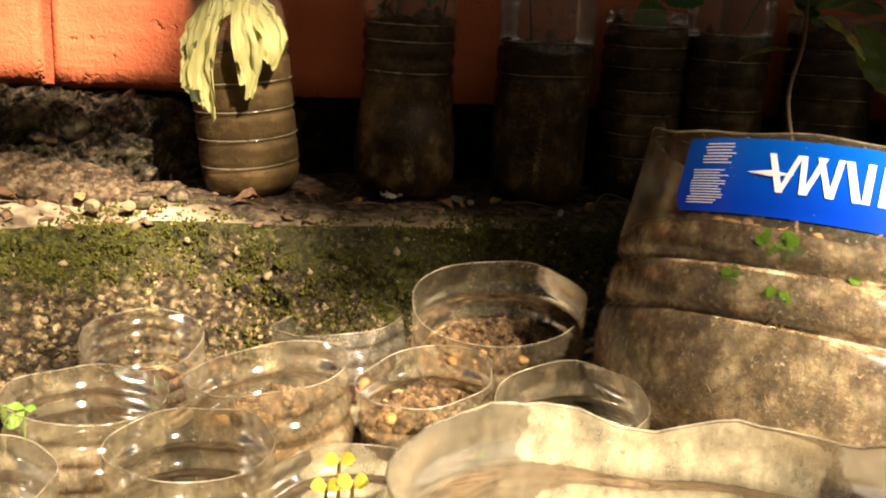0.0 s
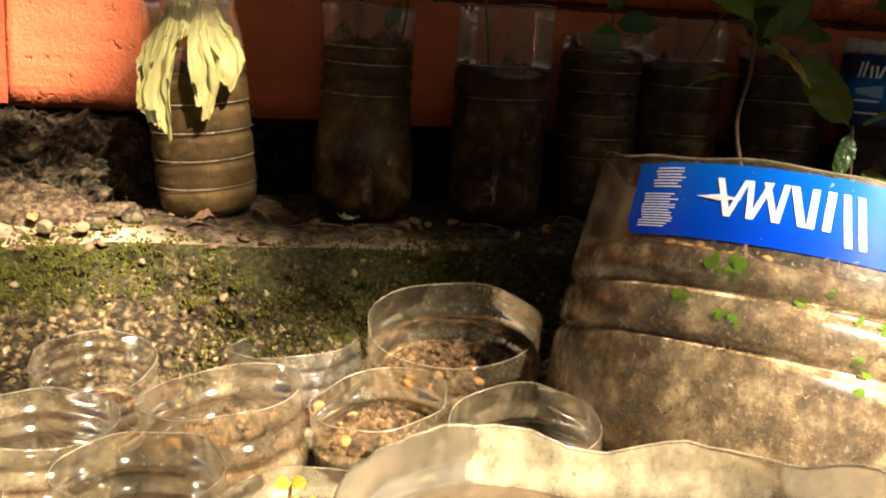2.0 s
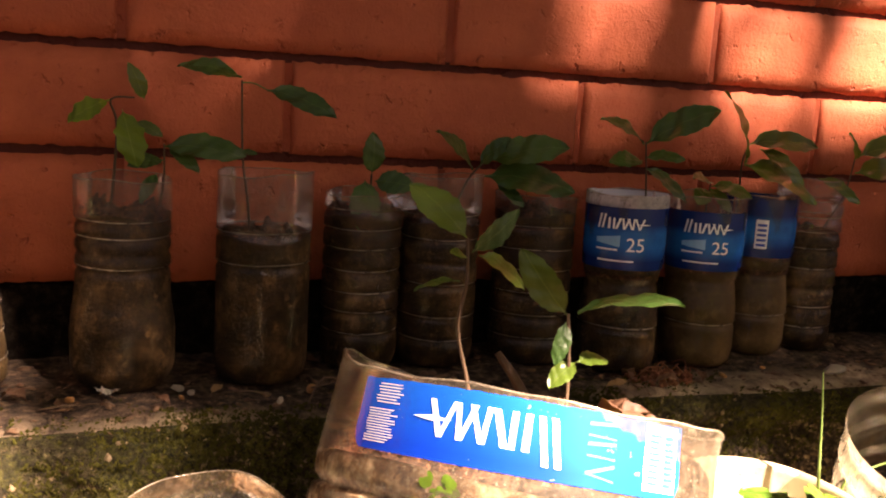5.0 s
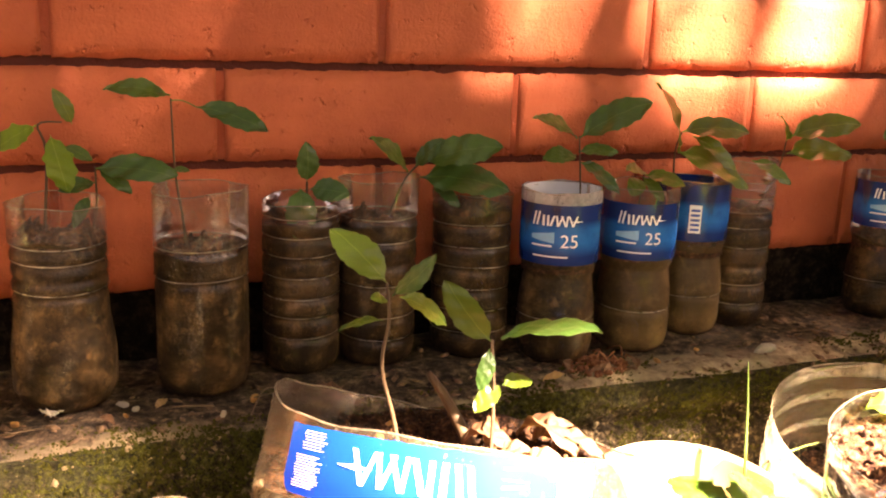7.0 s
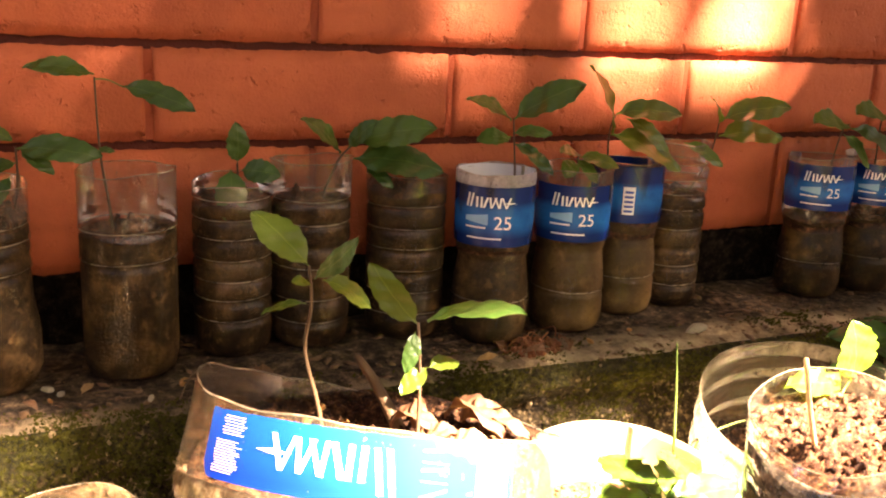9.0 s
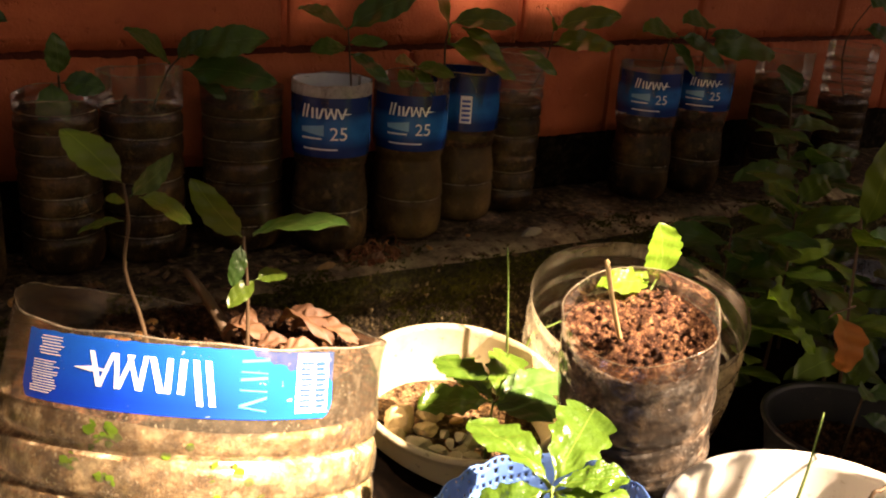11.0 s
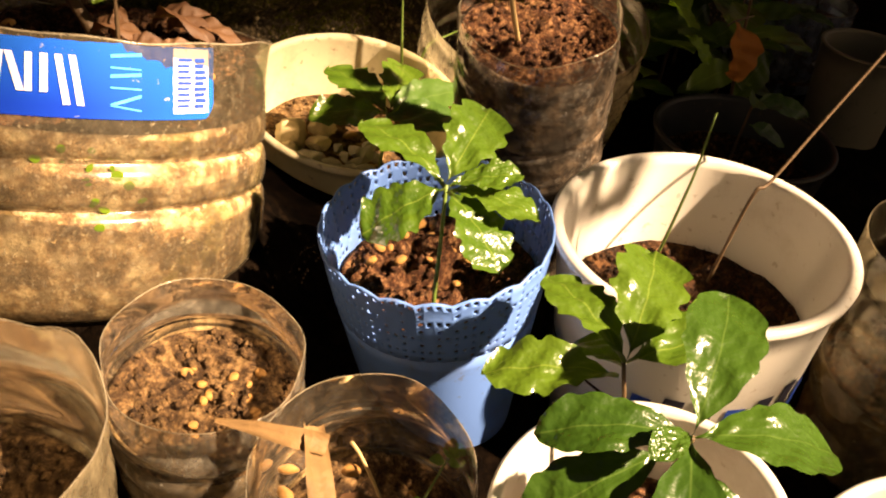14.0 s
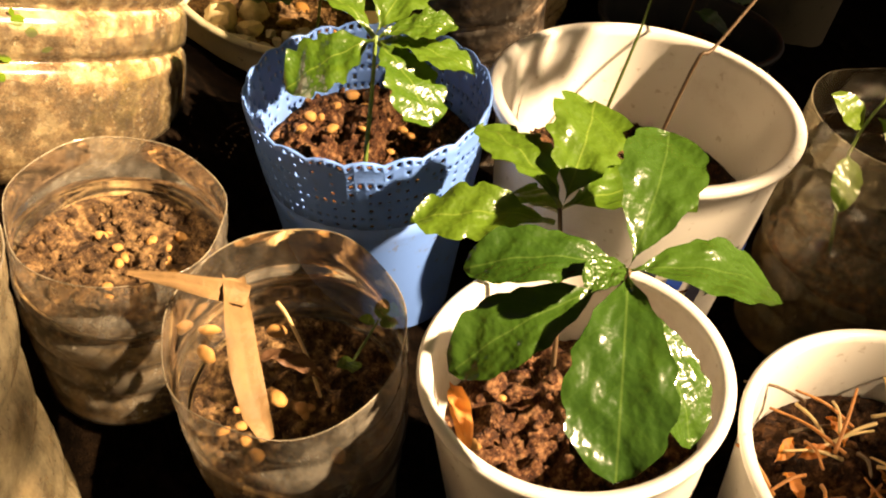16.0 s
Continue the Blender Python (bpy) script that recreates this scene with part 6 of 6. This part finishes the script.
# wide cut jar behind it
ring_prof = cup_profile(0.18, 0.127, 0.93, 0.6)
film_pot("cut_jar", ring_prof, stand((1.185, 1.382, 0.182), (0.113, 0.2), 0.18), "wide clear cut jar with a smooth rounded rim", "jar", FILM_WHITE, SOIL_DARK, 0.06, 82, "pots in the bed", 0.004, 0.002)

# black pot, grey jar and blue tub in the shade
DK, dkm = solid_pot("nursery_pot", 1.32, 1.17, 0.1, 0.1, 0.075, 0.006, BLACKPOT, "black ribbed nursery pot of dark soil in shade", "flowerpot", 0.095, 77, base=-0.04)
s = stem_of(DK, [(1.32, 1.18, 0.05), (1.31, 1.17, 0.1), (1.3, 1.16, 0.15)], 0.0018, 0.0012)
leaves(s, K_DARK, [((1.3, 1.16, 0.15), (1.25, 1.13, 0.17)), ((1.3, 1.16, 0.15), (1.35, 1.12, 0.14)), ((1.305, 1.16, 0.12), (1.34, 1.13, 0.1))], (0, -0.6, 0.8))
gj_prof = cup_profile(0.22, 0.085, 0.9, 0.5)
GJ = film_pot("jar_planter", gj_prof, pose(1.165, 0.86, -0.03, 0, 0, 20), "grey dusty clear jar with a weedy sprig in shade", "planter", FILM, SOIL_DARK, 0.09, 83, "pots in the bed", 0.004, 0.003)
s = stem_of(GJ, [(1.13, 0.87, 0.07), (1.1, 0.88, 0.17), (1.11, 0.875, 0.22)], 0.0014, 0.001, STEM_GREEN)
leaves(s, K_OVAL, [((1.1, 0.88, 0.17), (1.075, 0.86, 0.14)), ((1.105, 0.88, 0.19), (1.08, 0.9, 0.215)), ((1.11, 0.875, 0.22), (1.13, 0.85, 0.205)), ((1.11, 0.875, 0.2), (1.14, 0.84, 0.17))], (-0.4, -0.5, 0.8), "", 1.2)
FILM_BLUE = make_film("pale_blue_film", (0.75, 0.83, 0.95), (0.3, 0.36, 0.46), 0.4, 0.6, 0.3, 0.1)
film_pot("cut_jar", cup_profile(0.17, 0.085, 0.9, 0.5), pose(1.67, 1.36, -0.03), "pale blue translucent cut jar behind the saplings", "jar", FILM_BLUE, SOIL_DARK, 0.08, 84, "pots in the bed", 0.003, 0.002)
solid_pot("tub", 1.6, 1.2, 0.14, 0.06, 0.048, 0.004, CREAM_IN_SHADE, "small pale plastic tub, its colour dulled for deep shade", "tub", 0.11, 78)


# ---- saplings in the shade ----
def sapling(x, y, z, h, n, seed, kinds, label, spread=0.07, size=0.09):
    rnd = random.Random(seed)
    ob = thing("sapling", pose(x, y, z), label, "sapling", "saplings in the shade")
    top = Vector((x + rnd.uniform(-0.03, 0.03), y + rnd.uniform(-0.03, 0.03), z + h))
    base = Vector((x, y, z - 0.01))
    mid = (base + top) / 2 + Vector((rnd.uniform(-0.015, 0.015), 0, 0))
    st = part("stem", tube([base, mid, top], 0.0028, 0.0012), STEM, ob, "thin woody stem")
    for k in range(n):
        u = 0.25 + 0.75 * k / (n - 1)
        p = base.lerp(mid, u * 2) if u < 0.5 else mid.lerp(top, u * 2 - 1)
        a = k * 2.4 + rnd.random()
        d = Vector((math.cos(a), math.sin(a), rnd.uniform(-0.15, 0.55))).normalized() * size * rnd.uniform(0.7, 1.2)
        part("leaf", kinds[k % 3], None, st, "", leaf_pose(p, p + d, (0, -0.4, 1)))
    return ob


for k, (x, y, h, n) in enumerate(((1.37, 1.43, 0.22, 17), (1.46, 1.4, 0.26, 20), (1.54, 1.44, 0.3, 20), (1.33, 1.36, 0.13, 11), (1.6, 1.34, 0.2, 16), (1.45, 1.31, 0.16, 14))):
    sapling(x, y, ground_z(x, y), h, n, 90 + k, K_DARK if k % 2 == 0 else K_OVAL, "dense dark green sapling standing in shade" if k % 2 == 0 else "leafy green sapling standing in shade")
sapling(1.68, 1.57, LEDGE_Z, 0.16, 9, 97, K_DARK, "small dark sapling on the ledge")
SP = sapling(1.4, 1.24, ground_z(1.4, 1.24), 0.28, 6, 96, K_OVAL, "upright sapling with one large glossy leaf and a rust leaf")
st = SP.children[0]
leaves(st, K_OVAL, [((1.378, 1.25, 0.29), (1.384, 1.24, 0.395))], (-0.5, -0.9, 0.3), "large upright glossy leaf")
leaves(st, K_LIME, [((1.29, 1.25, 0.2), (1.22, 1.235, 0.244)), ((1.28, 1.25, 0.19), (1.31, 1.23, 0.16))], (0, -0.7, 0.7))
leaves(st, K_RUST, [((1.29, 1.2, 0.222), (1.305, 1.19, 0.155))], (-0.3, -1, 0.1), "dead rust-coloured leaf")
part("twiglet", tube([(1.38, 1.24, 0.2), (1.33, 1.23, 0.205), (1.288, 1.21, 0.215)], 0.0012, 0.0009), STEM, st)

# ---- grass blades and small shoots ----
def grass(points, label):
    lone("grass_blade", tube(points, 0.0022, 0.0006, 5), STEM_GREEN, label, "grass", group="grass blades")


grass([(1.06, 1.45, 0.04), (1.05, 1.45, 0.15), (1.046, 1.45, 0.2), (1.036, 1.445, 0.25)], "single upright green grass blade")
grass([(1.06, 1.45, 0.04), (1.075, 1.44, 0.13), (1.1, 1.43, 0.15), (1.12, 1.42, 0.16)], "bent green grass blade")
def ribbon(points, widths, up):
    """A strip of dry leaf, lightly channelled along its middle."""
    bm = bmesh.new()
    pts = [Vector(p) for p in points]
    up = Vector(up)
    grid = []
    n = (len(pts) - 1) * 6
    for k in range(n + 1):
        q = k / 6
        i = min(int(q), len(pts) - 2)
        p = pts[i].lerp(pts[i + 1], q - i)
        w = widths[i] + (widths[i + 1] - widths[i]) * (q - i)
        d = (pts[i + 1] - pts[i]).normalized()
        side = d.cross(up).normalized()
        face = side.cross(d)
        grid.append([bm.verts.new(p + side * w * 0.5 * u + face * (0.0012 * math.cos(6 * u + 0.3 * k) * (0.4 + abs(u)) + 0.0025 * abs(u) * (w / 0.016))) for u in (-1, -0.6, -0.2, 0.2, 0.6, 1)])
    for a, b in zip(grid, grid[1:]):
        for j in range(5):
            bm.faces.new((a[j], a[j + 1], b[j + 1], b[j]))
    return bm


straw = thing("straw_leaf", pose(0.645, 0.97, 0.13), "long folded straw-coloured leaf lying across the cup", "leaf")
part("blade", ribbon([(0.656, 0.99, 0.1695), (0.643, 0.962, 0.165), (0.634, 0.94, 0.156), (0.627, 0.92, 0.146), (0.626, 0.908, 0.141)], (0.012, 0.0155, 0.0165, 0.014, 0.008), (0.1, -0.5, 1)), STRAW_SKIN, straw, "broad flat dry blade")
part("blade", ribbon([(0.656, 0.974, 0.168), (0.644, 0.985, 0.171), (0.63, 1.003, 0.171), (0.614, 1.023, 0.168)], (0.012, 0.012, 0.009, 0.003), (0, -0.7, 1)), STRAW_SKIN, straw, "folded pointed tip")
# small shoots in the cups
sprout = thing("sprout", pose(0.112, 1.345, 0.08), "tiny green sprout growing in a clear cup", "sprout")
st = part("stem", tube([(0.112, 1.345, 0.06), (0.114, 1.338, 0.1), (0.118, 1.33, 0.118)], 0.0012, 0.0008), STEM_GREEN, sprout)
leaves(st, K_LIME, [((0.118, 1.33, 0.118), (0.108, 1.325, 0.122)), ((0.118, 1.33, 0.118), (0.126, 1.325, 0.12)), ((0.117, 1.331, 0.116), (0.11, 1.32, 0.108))], (0, -0.7, 0.7))
for k, (x, z) in enumerate(((0.315, 0.162), (0.309, 0.148), (0.322, 0.15))):
    sh = thing("sprout", pose(x, 1.175, 0.1), "pale yellow seedling with round seed leaves", "sprout", "pale seedlings")
    st = part("stem", tube([(x + 0.002, 1.18, 0.095), (x, 1.175, z - 0.02), (x, 1.17, z)], 0.0011, 0.0009), STRAW, sh)
    for a in (0.3, 2.9):
        part("leaf", K_PALE[k % 3], None, st, "", leaf_pose((x, 1.17, z), (x + 0.008 * math.cos(a), 1.166, z + 0.004 * math.sin(a)), (0, -0.8, 0.6)))
weed = thing("sprout", pose(0.735, 0.96, 0.12), "tiny dark green weed in the pebbly cup", "sprout")
st = part("stem", tube([(0.71, 0.95, 0.112), (0.728, 0.958, 0.118), (0.735, 0.96, 0.124)], 0.0009, 0.0007), STEM_GREEN, weed)
leaves(st, K_OVAL, [((0.733, 0.96, 0.124), (0.722, 0.962, 0.13)), ((0.735, 0.96, 0.124), (0.745, 0.967, 0.131)), ((0.734, 0.959, 0.123), (0.742, 0.951, 0.126)), ((0.71, 0.948, 0.114), (0.7, 0.938, 0.12)), ((0.71, 0.948, 0.114), (0.697, 0.947, 0.118))], (-0.3, -0.3, 1), "", 1.4)
lone("twig", tube([(0.69, 0.998, 0.13), (0.688, 0.985, 0.131), (0.682, 0.957, 0.128), (0.672, 0.928, 0.126)], 0.0013, 0.001), STRAW, "thin dry twig on pebbly soil", "twig")
lone("dry_leaf", K_DRY[2], None, "narrow brown dry leaf on pebbly soil", "leaf", leaf_pose((0.656, 0.966, 0.128), (0.682, 0.938, 0.128), (0, -0.2, 1), 0.7), "fallen leaves")
lone("dry_leaf", K_RUST[0], None, "pinkish dry leaf inside the white tub", "leaf", leaf_pose((0.747, 0.907, 0.112), (0.731, 0.87, 0.1), (-0.3, -0.3, 1), 0.5), "fallen leaves")
for k, (x, y, w) in enumerate(((0.682, 0.985, 0), (0.655, 0.942, 1), (0.651, 1.006, 0), (0.668, 1.0, 1), (0.64, 0.99, 0))):
    lone("pebble", PEBBLES[k % 4], None, "smooth ochre pebble on soil", "pebble", Matrix.Translation((x, y, 0.122)) @ pose(0, 0, 0, 20 * k, 10, 70 * k) @ Matrix.Diagonal((0.0065, 0.005, 0.005, 1)), "pebbles")
rc = random.Random(31)
clod = bmesh.new()
for _ in range(260):
    a, q = rc.random() * 6.28, 0.03 * math.sqrt(rc.random())
    w = 0.0015 + 0.004 * rc.random() ** 2
    crumb(clod, Matrix.Translation((0.945 + 1.3 * q * math.cos(a), 1.592 + q * math.sin(a), 0.203 + 0.012 * rc.random() * (1 - q / 0.03))) @ Euler((rc.random() * 3, rc.random() * 3, 0)).to_matrix().to_4x4() @ Matrix.Diagonal((w, w * 0.7, w * 0.6, 1)))
CLOD = make_flat("reddish_clod", (0.2, 0.075, 0.03), 0.9, 0.5, 90)
heap = thing("soil_clod", pose(0.945, 1.592, 0.2), "crumbled reddish root clod on the ledge", "soil")
part("clod", clod, CLOD, heap)
for k in range(9):
    a = rc.random() * 6.28
    c = Vector((0.96 + rc.uniform(-0.02, 0.03), 1.59 + rc.uniform(-0.015, 0.015), 0.207))
    part("rootlet", tube([c, c + Vector((math.cos(a) * 0.012, math.sin(a) * 0.012, 0.008)), c + Vector((math.cos(a + 0.6) * 0.026, math.sin(a + 0.6) * 0.026, 0.0))], 0.0011, 0.0006), CLOD, heap)
